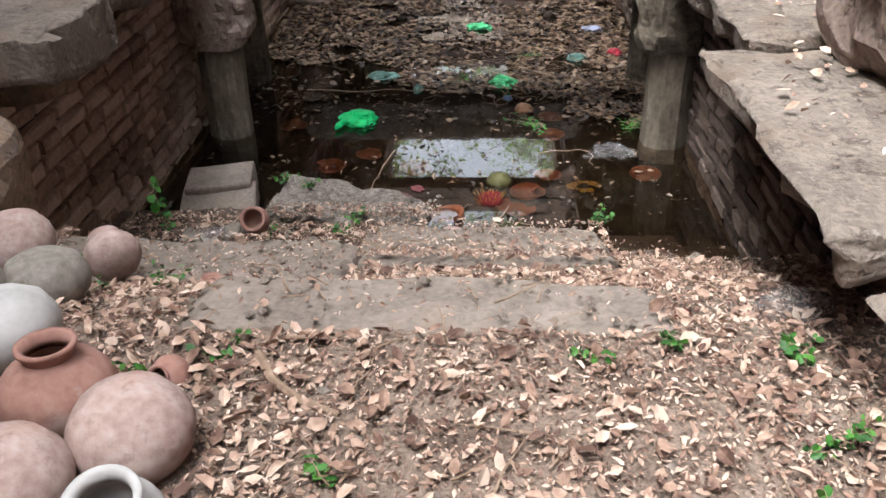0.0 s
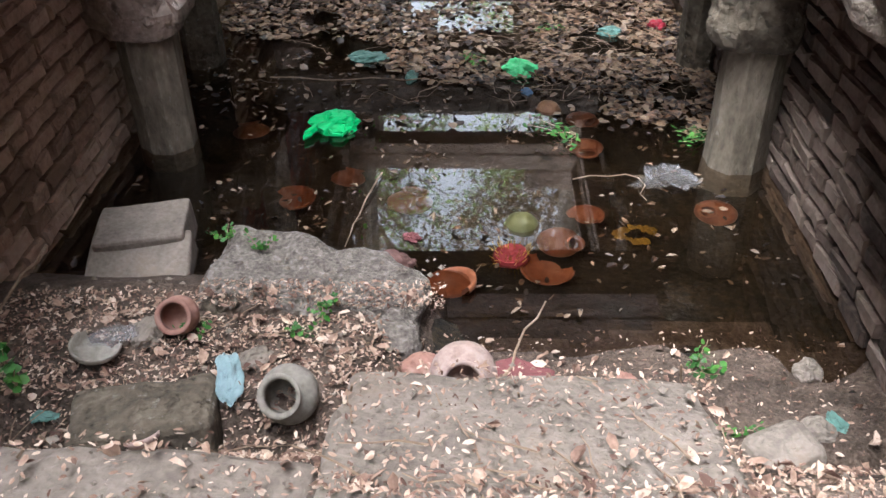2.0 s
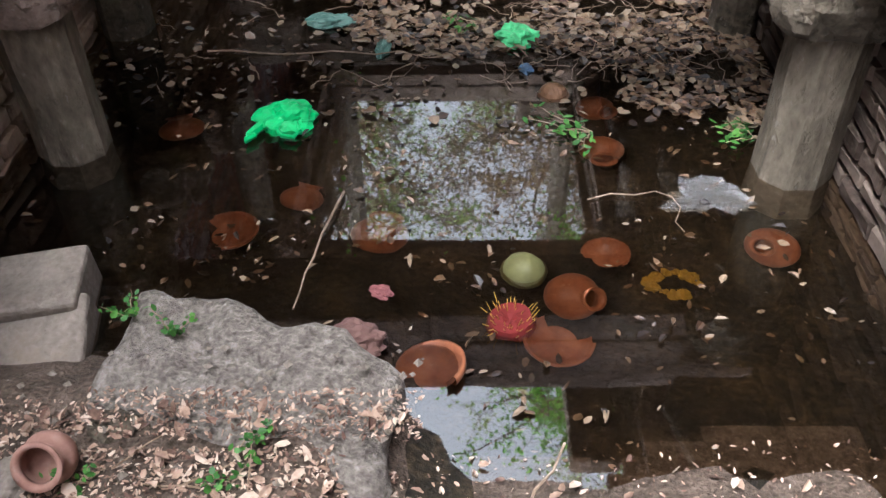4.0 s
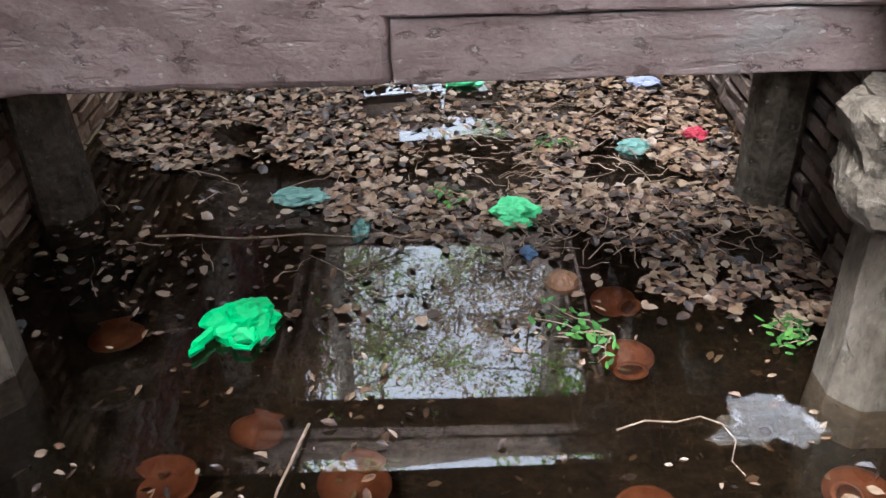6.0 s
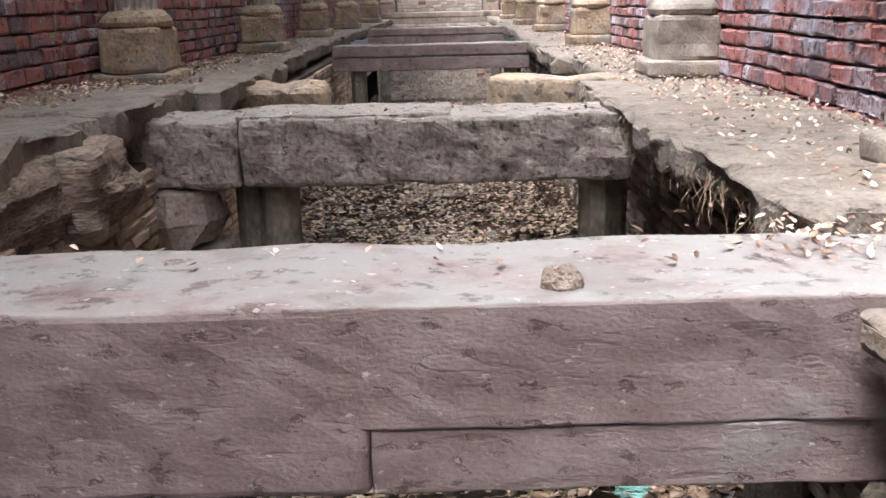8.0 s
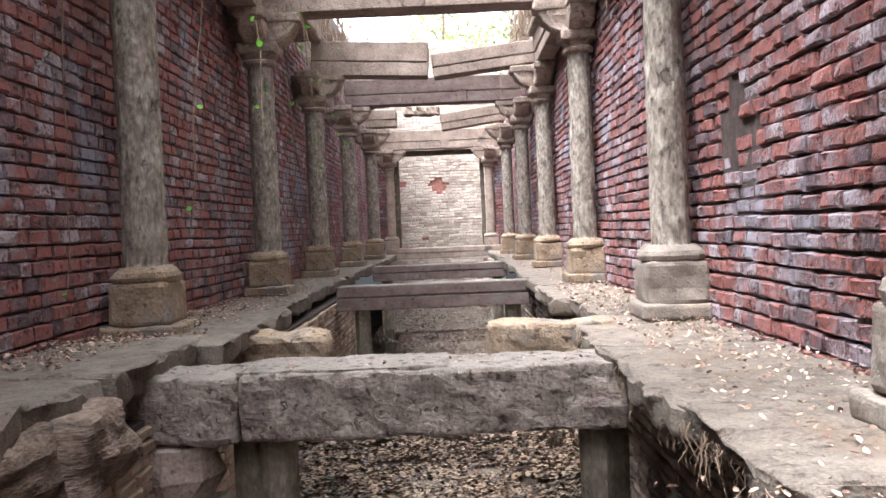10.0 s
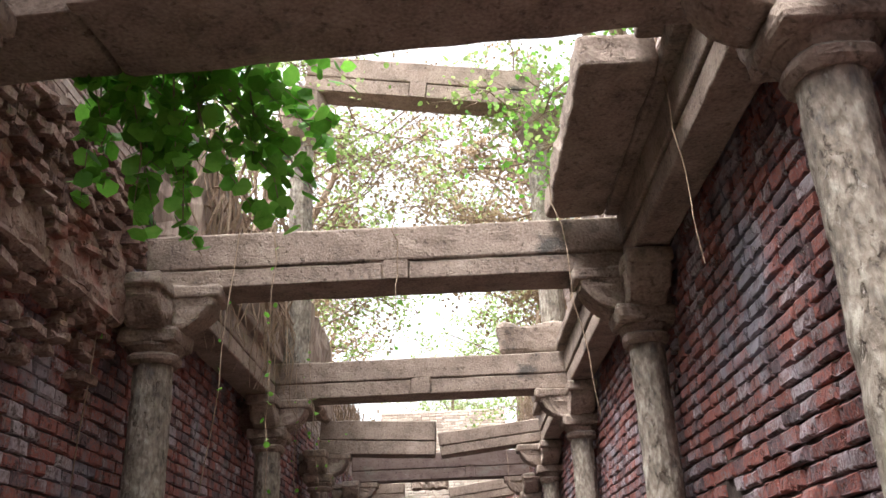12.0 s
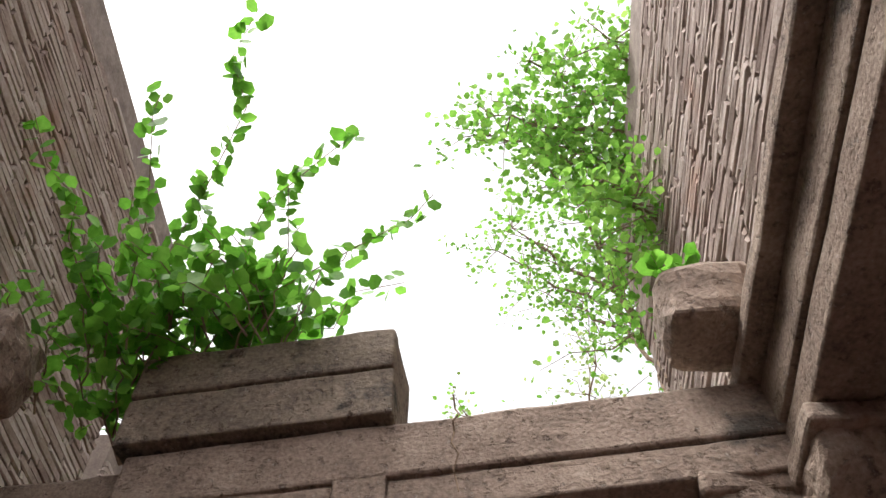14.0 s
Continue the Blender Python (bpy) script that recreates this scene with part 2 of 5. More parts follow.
LEAF_LIME = material("lime_tree_leaf", [(0.10, 0.26, 0.03), (0.18, 0.40, 0.06), (0.28, 0.50, 0.10)], 3.0, vary="island", rough=0.6, bump=0.1)
LEAF_TAN = material("dry_tree_leaf", [(0.15, 0.10, 0.06), (0.27, 0.19, 0.11), (0.36, 0.28, 0.17)], 3.0, vary="island", rough=0.7, bump=0.1)
BARK = material("bark", [(0.09, 0.06, 0.04), (0.2, 0.14, 0.1), (0.3, 0.23, 0.17)], 12.0, stretch=(1, 1, 0.6), bump=0.8)
TWIG = material("dry_twig", [(0.14, 0.095, 0.065), (0.25, 0.175, 0.12), (0.36, 0.27, 0.2)], 14.0, bump=0.5)


def see_through(m, share):
    """Lets light pass through thin leaves."""
    n, l = m.node_tree.nodes, m.node_tree.links
    bs = n["Principled BSDF"]
    tr = n.new("ShaderNodeBsdfTranslucent")
    mx = n.new("ShaderNodeMixShader")
    mx.inputs[0].default_value = share
    l.new(bs.inputs["Base Color"].links[0].from_socket, tr.inputs["Color"])
    l.new(bs.outputs[0], mx.inputs[1])
    l.new(tr.outputs[0], mx.inputs[2])
    l.new(mx.outputs[0], n["Material Output"].inputs["Surface"])


for leaf_mat in (LEAF_GREEN, LEAF_TREE, LEAF_LIME, LEAF_TAN):
    see_through(leaf_mat, 0.5)


def plain(name, colour, rough=0.5, transmission=0.0, alpha=1.0):
    m = material(name, [tuple(c * 0.75 for c in colour), colour, tuple(min(1, c * 1.2) for c in colour)], 14.0, rough=rough, bump=0.25)
    b = m.node_tree.nodes["Principled BSDF"]
    b.inputs["Transmission Weight"].default_value = transmission
    b.inputs["Alpha"].default_value = alpha
    return m


GREEN_PLASTIC = plain("green_polythene", (0.02, 0.48, 0.14), 0.35, 0.0)
PALE_PLASTIC = plain("pale_green_polythene", (0.10, 0.55, 0.22), 0.35)
TEAL_PLASTIC = plain("dull_teal_polythene", (0.10, 0.20, 0.17), 0.35)
CLEAR_PLASTIC = plain("clear_polythene", (0.36, 0.36, 0.37), 0.12, 0.0, 0.16)
RED_CLOTH = plain("red_cloth", (0.12, 0.009, 0.008), 0.8)
MAROON_CLOTH = plain("faded_maroon_cloth", (0.17, 0.06, 0.06), 0.9)
GOLD = plain("yellow_thread", (0.28, 0.16, 0.02), 0.6)
COCONUT = plain("green_husk", (0.10, 0.095, 0.035), 0.6)
PAINT_GREEN = plain("green_pot_paint", (0.08, 0.3, 0.08), 0.6)
PAINT_YELLOW = plain("yellow_pot_paint", (0.6, 0.42, 0.05), 0.6)
WATER = bpy.data.materials.new("murky_water")
WATER.use_nodes = True
wb = WATER.node_tree.nodes["Principled BSDF"]
wb.inputs["Base Color"].default_value = (0.30, 0.205, 0.115, 1)
wb.inputs["Roughness"].default_value = 0.02
wb.inputs["IOR"].default_value = 2.0
wb.inputs["Specular IOR Level"].default_value = 1.0
wb.inputs["Transmission Weight"].default_value = 1.0
wnz = WATER.node_tree.nodes.new("ShaderNodeTexNoise")
wnz.inputs["Scale"].default_value, wnz.inputs["Detail"].default_value = 2.5, 1
wbp = WATER.node_tree.nodes.new("ShaderNodeBump")
wbp.inputs["Strength"].default_value, wbp.inputs["Distance"].default_value = 0.02, 0.01
WATER.node_tree.links.new(wnz.outputs[0], wbp.inputs["Height"])
WATER.node_tree.links.new(wbp.outputs[0], wb.inputs["Normal"])


# ---- builders ----
def finish(bm, name, mat, smooth=False):
    me = bpy.data.meshes.new(name)
    bm.to_mesh(me)
    bm.free()
    me.materials.append(mat)
    if smooth:
        me.shade_smooth()
    return me


def part(name, bm, mat, parent, label="", smooth=False, m=None):
    ob = new(name, finish(bm, name, mat, smooth))
    ob.parent = parent
    if m is not None:
        ob.matrix_basis = m
    return tagged(ob, label)


def thing(name, label, category, m=None, group="", kind=""):
    ob = new(name)
    if m is not None:
        ob.matrix_basis = m
    return tagged(ob, label, category, group, kind)


def solid(name, bm, mat, label, category, m=None, group="", kind="", smooth=False):
    ob = new(name, finish(bm, name, mat, smooth))
    if m is not None:
        ob.matrix_basis = m
    return tagged(ob, label, category, group, kind)


def roughen(bm, amp, scale, seed):
    o = Vector((seed * 7.13, seed * 3.7, seed * 1.9))
    bm.normal_update()
    for v in bm.verts:
        p = v.co * scale + o
        d = noise.noise(p) + 0.5 * noise.noise(p * 2.7) + 0.3 * noise.noise(p * 6.1)
        v.co += v.normal * d * amp


def block(x0, x1, y0, y1, z0, z1, step=0.12, r=0.03, amp=0.012, scale=3.0, seed=1):
    """A worn block of stone with rounded, uneven edges."""
    bm = bmesh.new()
    bmesh.ops.create_cube(bm, size=1)
    lo, hi = (x0, y0, z0), (x1, y1, z1)
    for v in bm.verts:
        v.co = [lo[i] if v.co[i] < 0 else hi[i] for i in range(3)]
    for i in range(3):
        size = hi[i] - lo[i]
        rr = min(r, size * 0.3)
        n = max(1, min(24, round((size - 2 * rr) / step)))
        cuts = [lo[i] + rr * 0.3, lo[i] + rr] + [lo[i] + rr + (size - 2 * rr) * k / n for k in range(1, n)] + [hi[i] - rr, hi[i] - rr * 0.3]
        for c in cuts:
            no, co = [0, 0, 0], [0, 0, 0]
            no[i], co[i] = 1, c
            bmesh.ops.bisect_plane(bm, geom=bm.verts[:] + bm.edges[:] + bm.faces[:], plane_co=co, plane_no=no)
    for v in bm.verts:
        q = Vector([min(max(v.co[i], lo[i] + min(r, (hi[i] - lo[i]) * 0.3)), hi[i] - min(r, (hi[i] - lo[i]) * 0.3)) for i in range(3)])
        d = v.co - q
        if d.length > 1e-6:
            rad = max(abs(d.x), abs(d.y), abs(d.z))
            v.co = q + d.normalized() * rad
    if amp:
        roughen(bm, amp, scale, seed)
    return bm


def lathe(profile, n=24, amp=0.0, scale=6.0, seed=1, square=0.0, caps=True):
    """Turns (radius, height) pairs round z; square > 0 gives a many-sided or squarish plan."""
    bm = bmesh.new()
    rings = []
    for r, z in profile:
        ring = []
        for k in range(n):
            a = 2 * math.pi * (k + 0.5) / n
            f = 1.0
            if square:
                f = 1 + square * (1 / max(abs(math.cos(a)), abs(math.sin(a))) - 1)
            ring.append(bm.verts.new((r * f * math.cos(a), r * f * math.sin(a), z)))
        rings.append(ring)
    for a, b in zip(rings, rings[1:]):
        for k in range(n):
            bm.faces.new((a[k], a[(k + 1) % n], b[(k + 1) % n], b[k]))
    if caps and profile[0][0] > 1e-4:
        bm.faces.new(list(reversed(rings[0])))
    if caps and profile[-1][0] > 1e-4:
        bm.faces.new(rings[-1])
    bmesh.ops.remove_doubles(bm, verts=bm.verts[:], dist=1e-5)
    if amp:
        roughen(bm, amp, scale, seed)
    return bm


def tube(bm, pts, r0, r1, n=6):
    rings = []
    for i, p in enumerate(pts):
        p = Vector(p)
        d = (Vector(pts[min(i + 1, len(pts) - 1)]) - Vector(pts[max(i - 1, 0)])).normalized()
        u = d.cross(Vector((0.3, 0.9, 0.31))).normalized()
        w = d.cross(u)
        r = r0 + (r1 - r0) * i / max(1, len(pts) - 1)
        rings.append([bm.verts.new(p + (u * math.cos(2 * math.pi * k / n) + w * math.sin(2 * math.pi * k / n)) * r) for k in range(n)])
    for a, b in zip(rings, rings[1:]):
        for k in range(n):
            bm.faces.new((a[k], a[(k + 1) % n], b[(k + 1) % n], b[k]))
    bm.faces.new(list(reversed(rings[0])))
    bm.faces.new(rings[-1])


def wander(a, b, n, amp, rng, sag=0.0):
    a, b = Vector(a), Vector(b)
    out = []
    for i in range(n + 1):
        t = i / n
        p = a.lerp(b, t)
        if 0 < i < n:
            p += Vector((rng.uniform(-amp, amp), rng.uniform(-amp, amp), rng.uniform(-amp, amp) - sag * math.sin(math.pi * t)))
        out.append(p)
    return out


def leaves(name, mat, places, size, rng, tilt=0.35, width=0.45, curl=0.25, flat=False):
    """Many bent leaves in one mesh; places gives positions (and the normal of what they lie on)."""
    n = len(places)
    P = np.array([p[:3] for p in places], float)
    S = rng.uniform(size[0], size[1], n)
    W = width * rng.uniform(0.7, 1.25, n)
    C = curl * rng.uniform(-0.6, 1.4, n)
    yaw = rng.uniform(0, 2 * np.pi, n)
    ax = rng.normal(0, tilt, n)
    ay = rng.normal(0, tilt, n)
    base = np.array([(-0.5, 0, 0), (-0.22, 1, 0), (0.2, 0.85, 0), (0.5, 0, 0), (0.2, -0.85, 0), (-0.22, -1, 0)])
    V = np.repeat(base[None], n, 0)
    V[:, :, 1] *= W[:, None]
    V[:, :, 2] = C[:, None] * (np.abs(base[:, 1])[None] * 0.45 + (base[:, 0] ** 2)[None] * 1.2)
    V *= S[:, None, None]
    cx, sx, cy, sy, cz, sz = np.cos(ax), np.sin(ax), np.cos(ay), np.sin(ay), np.cos(yaw), np.sin(yaw)
    x, y, z = V[:, :, 0], V[:, :, 1], V[:, :, 2]
    x, y = x * cz[:, None] - y * sz[:, None], x * sz[:, None] + y * cz[:, None]
    y, z = y * cx[:, None] - z * sx[:, None], y * sx[:, None] + z * cx[:, None]
    x, z = x * cy[:, None] + z * sy[:, None], -x * sy[:, None] + z * cy[:, None]
    V = np.stack([x, y, z], 2) + P[:, None]
    if flat:
        V[:, :, 2] = np.maximum(V[:, :, 2], P[:, None, 2] - 0.004)
    idx = (np.arange(n) * 6)[:, None]
    F = np.concatenate([idx + np.array([[0, 3, 2, 1]]), idx + np.array([[0, 5, 4, 3]])]).tolist()
    me = bpy.data.meshes.new(name)
    me.from_pydata(V.reshape(-1, 3).tolist(), [], F)
    me.materials.append(mat)
    me.update()
    return me


RNG = np.random.default_rng(7)
R = random.Random(5)

# ---- ground, bed and water ----
CHAN_L, CHAN_R = -1.48, 1.40
WALL_L, WALL_R = -2.44, 2.14
LEDGE = 1.38


def ground_z(x, y):
    pts = [(-9, 1.5), (-6.2, 1.0), (-5, 0.90), (-3.3, 0.93), (-3.05, 0.86), (-2.55, 0.63), (-2.0, 0.40), (-1.88, 0.2), (-1.5, 0.17), (-1.2, 0.12), (-1.0, 0.02), (-0.8, -0.12), (0, -0.34), (2, -0.45), (60, -0.5)]
    z = pts[-1][1]
    for (a, za), (b, zb) in zip(pts, pts[1:]):
        if a <= y <= b:
            z = za + (zb - za) * (y - a) / (b - a)
            break
    if y > -1.97:
        k = min(1, (y + 1.97) / 0.22)
        z -= 0.15 * k * min(1, max(0, (x + 0.14) / 0.2)) * (1 if y < -0.6 else max(0, 1 - (y + 0.6)))
    fade = min(1, max(0, (-1.78 - y) / 0.16))
    z -= 0.21 * min(1, max(0, (y + 2.44) / 0.14)) * fade * min(1, max(0, (-0.12 - x) / 0.1))
    z -= 0.24 * min(1, max(0, (y + 2.3) / 0.16)) * fade * min(1, max(0, (x - 0.66) / 0.1))
    z += 0.025 * noise.noise(Vector((x * 2, y * 2, 0))) + 0.012 * noise.noise(Vector((x * 7, y * 7, 3)))
    return z


def ground_sheet(x0, x1, y0, y1, step):
    bm = bmesh.new()
    nx, ny = round((x1 - x0) / step), round((y1 - y0) / step)
    g = [[bm.verts.new((x0 + (x1 - x0) * i / nx, y0 + (y1 - y0) * j / ny, ground_z(x0 + (x1 - x0) * i / nx, y0 + (y1 - y0) * j / ny))) for j in range(ny + 1)] for i in range(nx + 1)]
    for i in range(nx):
        for j in range(ny):
            bm.faces.new((g[i][j], g[i + 1][j], g[i + 1][j + 1], g[i][j + 1]))
    return bm


solid("ground", ground_sheet(-2.6, 2.4, -9.0, -2.34, 0.06), EARTH, "brown earth bank covered with dry leaves", "ground", kind="structure", smooth=True)
shore = ground_sheet(-2.0, 1.6, -2.34, -0.75, 0.05)
bmesh.ops.delete(shore, geom=[f for f in shore.faces if max(v.co.z for v in f.verts) < -0.012], context="FACES")
solid("ground_shore", shore, SHORE, "muddy shore below the steps", "ground", kind="structure", smooth=True)
bed = solid("pond_bed", ground_sheet(-2.0, 2.0, -1.84, 31.0, 0.2), MUD, "dark mud bed under the water", "pond bed", kind="structure", smooth=True)
bed.location.z = -0.006
bm = bmesh.new()
bmesh.ops.create_grid(bm, x_segments=2, y_segments=2, size=1)
for v in bm.verts:
    v.co = (v.co.x * 2.0, 14.2 + v.co.y * 16.2, 0)
water = solid("water", bm, WATER, "still dark brown water in the well", "water", kind="structure")
water.visible_shadow = False

# ---- walls ----
def brick_mesh(name, seed, mat):
    """A brick lying along x, its worn face towards -y; 1 m long, to be scaled."""
    rr = random.Random(seed)
    j = lambda a: rr.uniform(-a, a)
    rings = []
    for inset, y in ((0.0, 0.5), (0.012, -0.34), (0.05, -0.445), (0.12, -0.49)):
        hx, hz = 0.5 - inset * 0.55, 0.5 - inset * 1.35
        ring = [(sx * hx + j(0.02), y + j(0.07) * (y < 0), sz * hz + j(0.055)) for sx, sz in ((-1, -1), (0, -1), (1, -1), (1, 1), (0, 1), (-1, 1))]
        rings.append(ring)
    verts = [p for ring in rings for p in ring]
    faces = []
    for a in (0, 6, 12):
        for k in range(6):
            faces.append((a + k, a + (k + 1) % 6, a + 6 + (k + 1) % 6, a + 6 + k))
    faces += [(18, 19, 22, 23), (19, 20, 21, 22)]
    me = bpy.data.meshes.new(name)
    me.from_pydata(verts, [], faces)
    me.materials.append(mat)
    me.update()
    return me


BRICKS = [brick_mesh("brick", i, BRICK) for i in range(10)]
BRICKS_BROWN = [brick_mesh("brick", i, BRICK_BROWN) for i in range(10)]
BRICKS_SHADED = [brick_mesh("brick", i, BRICK_SHADED) for i in range(10)]
FORMS = [np.array([v.co[:] for v in me.vertices]) for me in BRICKS]
FACES = [[tuple(p.vertices) for p in me.polygons] for me in BRICKS]


def brick_wall(name, origin, along, length, z0, z1, mat_run, label, parts_from=None, thick=0.3, top=None, gap=None, course=0.107, pieces=BRICKS, joint=(0.009, 0.018), mortar=MORTAR, ruin=0.045, stretch=1.0):
    """A wall face that starts at origin and runs along (a unit vector); its face looks to the left of that way turned back.
    Bricks between parts_from[0] and parts_from[1] metres are objects of their own, up to 300."""
    ax = Vector(along)
    out = Vector((ax.y, -ax.x, 0))
    bm = bmesh.new()
    bmesh.ops.create_cube(bm, size=1)
    base = Vector(origin)
    for v in bm.verts:
        s, d, h = v.co.x + 0.5, v.co.y, v.co.z
        v.co = base + ax * (s * length) - out * (0.038 + (0.5 + d) * thick)
        v.co.z = z0 if h < 0 else z1
    wall = solid(name, bm, mortar, label, "wall", kind="structure")
    rr = random.Random(len(name) * 31 + int(length * 10))
    V, F, made, row, z = [], [], 0, 0, z0 + 0.005
    while z < z1 - 0.03:
        h = course * rr.uniform(0.9, 1.06)
        s = -rr.uniform(0, 0.25)
        while s < length:
            ln = rr.choice((0.13, 0.19, 0.25, 0.25, 0.27)) * rr.uniform(0.9, 1.1) * stretch
            a, b = max(s, 0.0), min(s + ln, length)
            s += ln + rr.uniform(joint[0] * 0.8, joint[1])
            if b - a < 0.05:
                continue
            mid = (a + b) / 2
            p = base + ax * mid
            wear = noise.noise(Vector((p.x * 0.9 + 3, p.y * 0.9, z * 0.9)))
            if gap and gap(mid, z):
                continue
            if top and z + h > top(mid):
                continue
            if wear > 0.5 and rr.random() < 0.35:
                continue
            depth = 0.11
            push = rr.uniform(-0.006, 0.006) - max(0, wear) * rr.uniform(0, ruin)
            k = rr.randrange(10)
            flip = rr.choice((-1, 1))
            c = p + out * (push - depth * 0.5 + 0.0)
            hh = h - rr.uniform(joint[0], joint[1])
            zb = z + 0.014 * noise.noise(Vector((mid * 0.9, row * 0.3, 3))) + rr.uniform(-0.003, 0.003)
            if parts_from and parts_from[0] <= mid <= parts_from[1] and parts_from[2] <= z <= parts_from[3] and made < 300:
                ob = new("brick", pieces[k])
                ob.parent = wall
                rot = Matrix((ax, -out, Vector((0, 0, 1)))).transposed().to_4x4()
                tip = pose(0, 0, 0, rr.uniform(-2, 2), rr.uniform(-1.5, 1.5), rr.uniform(-2.5, 2.5))
                ob.matrix_basis = Matrix.Translation((c.x, c.y, zb + hh / 2)) @ rot @ tip @ Matrix.Diagonal((b - a, depth, hh, 1))
                made += 1
            else:
                t = FORMS[k]
                off = len(V)
                ca = np.array((c.x, c.y, zb + hh / 2))
                pts = ca + np.outer(t[:, 0] * (b - a), ax) - np.outer(t[:, 1] * depth, out) + np.outer(t[:, 2] * hh, (0, 0, 1))
                V.extend(pts.tolist())
                F.extend([tuple(i + off for i in f) for f in FACES[k]])
        z += h
        row += 1
    me = bpy.data.meshes.new("brickwork")
    me.from_pydata(V, [], F)
    me.materials.append(mat_run)
    me.update()
    run = new("brickwork", me)
    run.parent = wall
    tagged(run, kind="stuff")
    return wall


# ---- stone members ----
def beam(label, x0, x1, y0, z0, z1, depth, tab=None, mat=STONE, groove=0.36, seed=1, tilt=0.0, yaw=0.0, crack=None, category="stone beam", back=True):
    """A lintel across the well with a raised upper fascia, two sunk panels and a tab between them."""
    cx = (x0 + x1) / 2
    th = thing("stone_beam", label, category, pose(cx, y0, z0, 0, tilt, yaw), "stone beams across the well")
    h, L = z1 - z0, (x1 - x0) / 2
    zg = h * groove
    part("beam_body", block(-L, L, 0.028, depth, 0, h - 0.01, 0.16, 0.035, 0.012, 2.5, seed), mat, th)
    part("upper_fascia", block(-L, L, 0.0, 0.10, zg + 0.012, h, 0.1, 0.022, 0.010, 4, seed + 1), mat, th)
    if tab is not None:
        t0, t1 = tab[0] - cx, tab[1] - cx
        part("tab", block(t0, t1, 0.002, 0.10, 0.006, zg + 0.03, 0.08, 0.012, 0.006, 4, seed + 2), mat, th)
        part("lower_panel", block(-L, t0 - 0.006, 0.010, 0.10, 0.003, zg, 0.1, 0.014, 0.008, 4, seed + 3), mat, th)
        part("lower_panel", block(t1 + 0.006, L, 0.012, 0.10, 0.003, zg, 0.1, 0.014, 0.008, 4, seed + 4), mat, th)
    else:
        part("lower_panel", block(-L, L, 0.010, 0.10, 0.003, zg, 0.1, 0.014, 0.008, 4, seed + 3), mat, th)
    return th


def upper_pillar(x, y, z0, label, base_mat, shaft_mat, r=0.165, seed=1, ztop=4.93, group="pillars along the brick walls"):
    th = thing("pillar", label, "pillar", pose(x, y, z0), group)
    b = base_mat
    part("plinth", block(-0.285, 0.285, -0.285, 0.285, 0.0, 0.12, 0.1, 0.03, 0.02, 4, seed), b, th)
    part("base", block(-0.235, 0.235, -0.235, 0.235, 0.115, 0.44, 0.08, 0.035, 0.022, 5, seed + 3), b, th)
    part("base_moulding", lathe([(0.2, 0.43), (0.24, 0.445), (0.25, 0.48), (0.235, 0.515), (0.18, 0.56)], 16, 0.014, 6, seed, 0.5), b, th)
    hs = ztop - z0 - 0.63
    prof = [(r * 1.04, 0.55)] + [(r * (1.0 - 0.05 * k / 26), 0.58 + (hs - 0.6) * k / 26) for k in range(27)] + [(r * 0.97, hs)]
    bm = lathe(prof, 16, 0.0)
    for v in bm.verts:
        a = math.atan2(v.co.y, v.co.x)
        f = math.cos(math.pi / 8) / math.cos(((a + math.pi / 8) % (math.pi / 4)) - math.pi / 8)
        v.co.x *= f
        v.co.y *= f
    roughen(bm, 0.011, 8.0, seed + 5)
    part("shaft", bm, shaft_mat, th)
    part("necking", lathe([(r, hs - 0.03), (r * 1.16, hs), (r * 1.2, hs + 0.035), (r * 1.08, hs + 0.06), (r * 1.3, hs + 0.11), (r * 1.3, hs + 0.13)], 16, 0.014, 7, seed + 2, 0.35), STONE, th)
    part("capital", block(-0.25, 0.25, -0.25, 0.25, hs + 0.12, hs + 0.27, 0.06, 0.05, 0.028, 5, seed + 6), STONE, th)
    for dx, dy in ((1, 0), (-1, 0), (0, -1), (0, 1)):
        bm = block(-0.16, 0.16, 0.0, 0.5, 0.0, 0.36, 0.05, 0.05, 0.035, 5, seed + dx * 3 + dy)
        for v in bm.verts:
            t = max(0.0, (v.co.y - 0.2) / 0.3)
            if v.co.z < 0.2:
                v.co.z += t * t * 0.2
        a = math.atan2(-dx, dy)
        part("bracket", bm, STONE, th, m=Matrix.Translation((0, 0, hs + 0.24)) @ Matrix.Rotation(a, 4, "Z"))
        part("upper_bracket", block(-0.185, 0.185, 0.0, 0.56, 0.27, 0.385, 0.07, 0.025, 0.018, 4, seed + 40), STONE, th, m=Matrix.Translation((0, 0, hs + 0.24)) @ Matrix.Rotation(a, 4, "Z"))
    return th


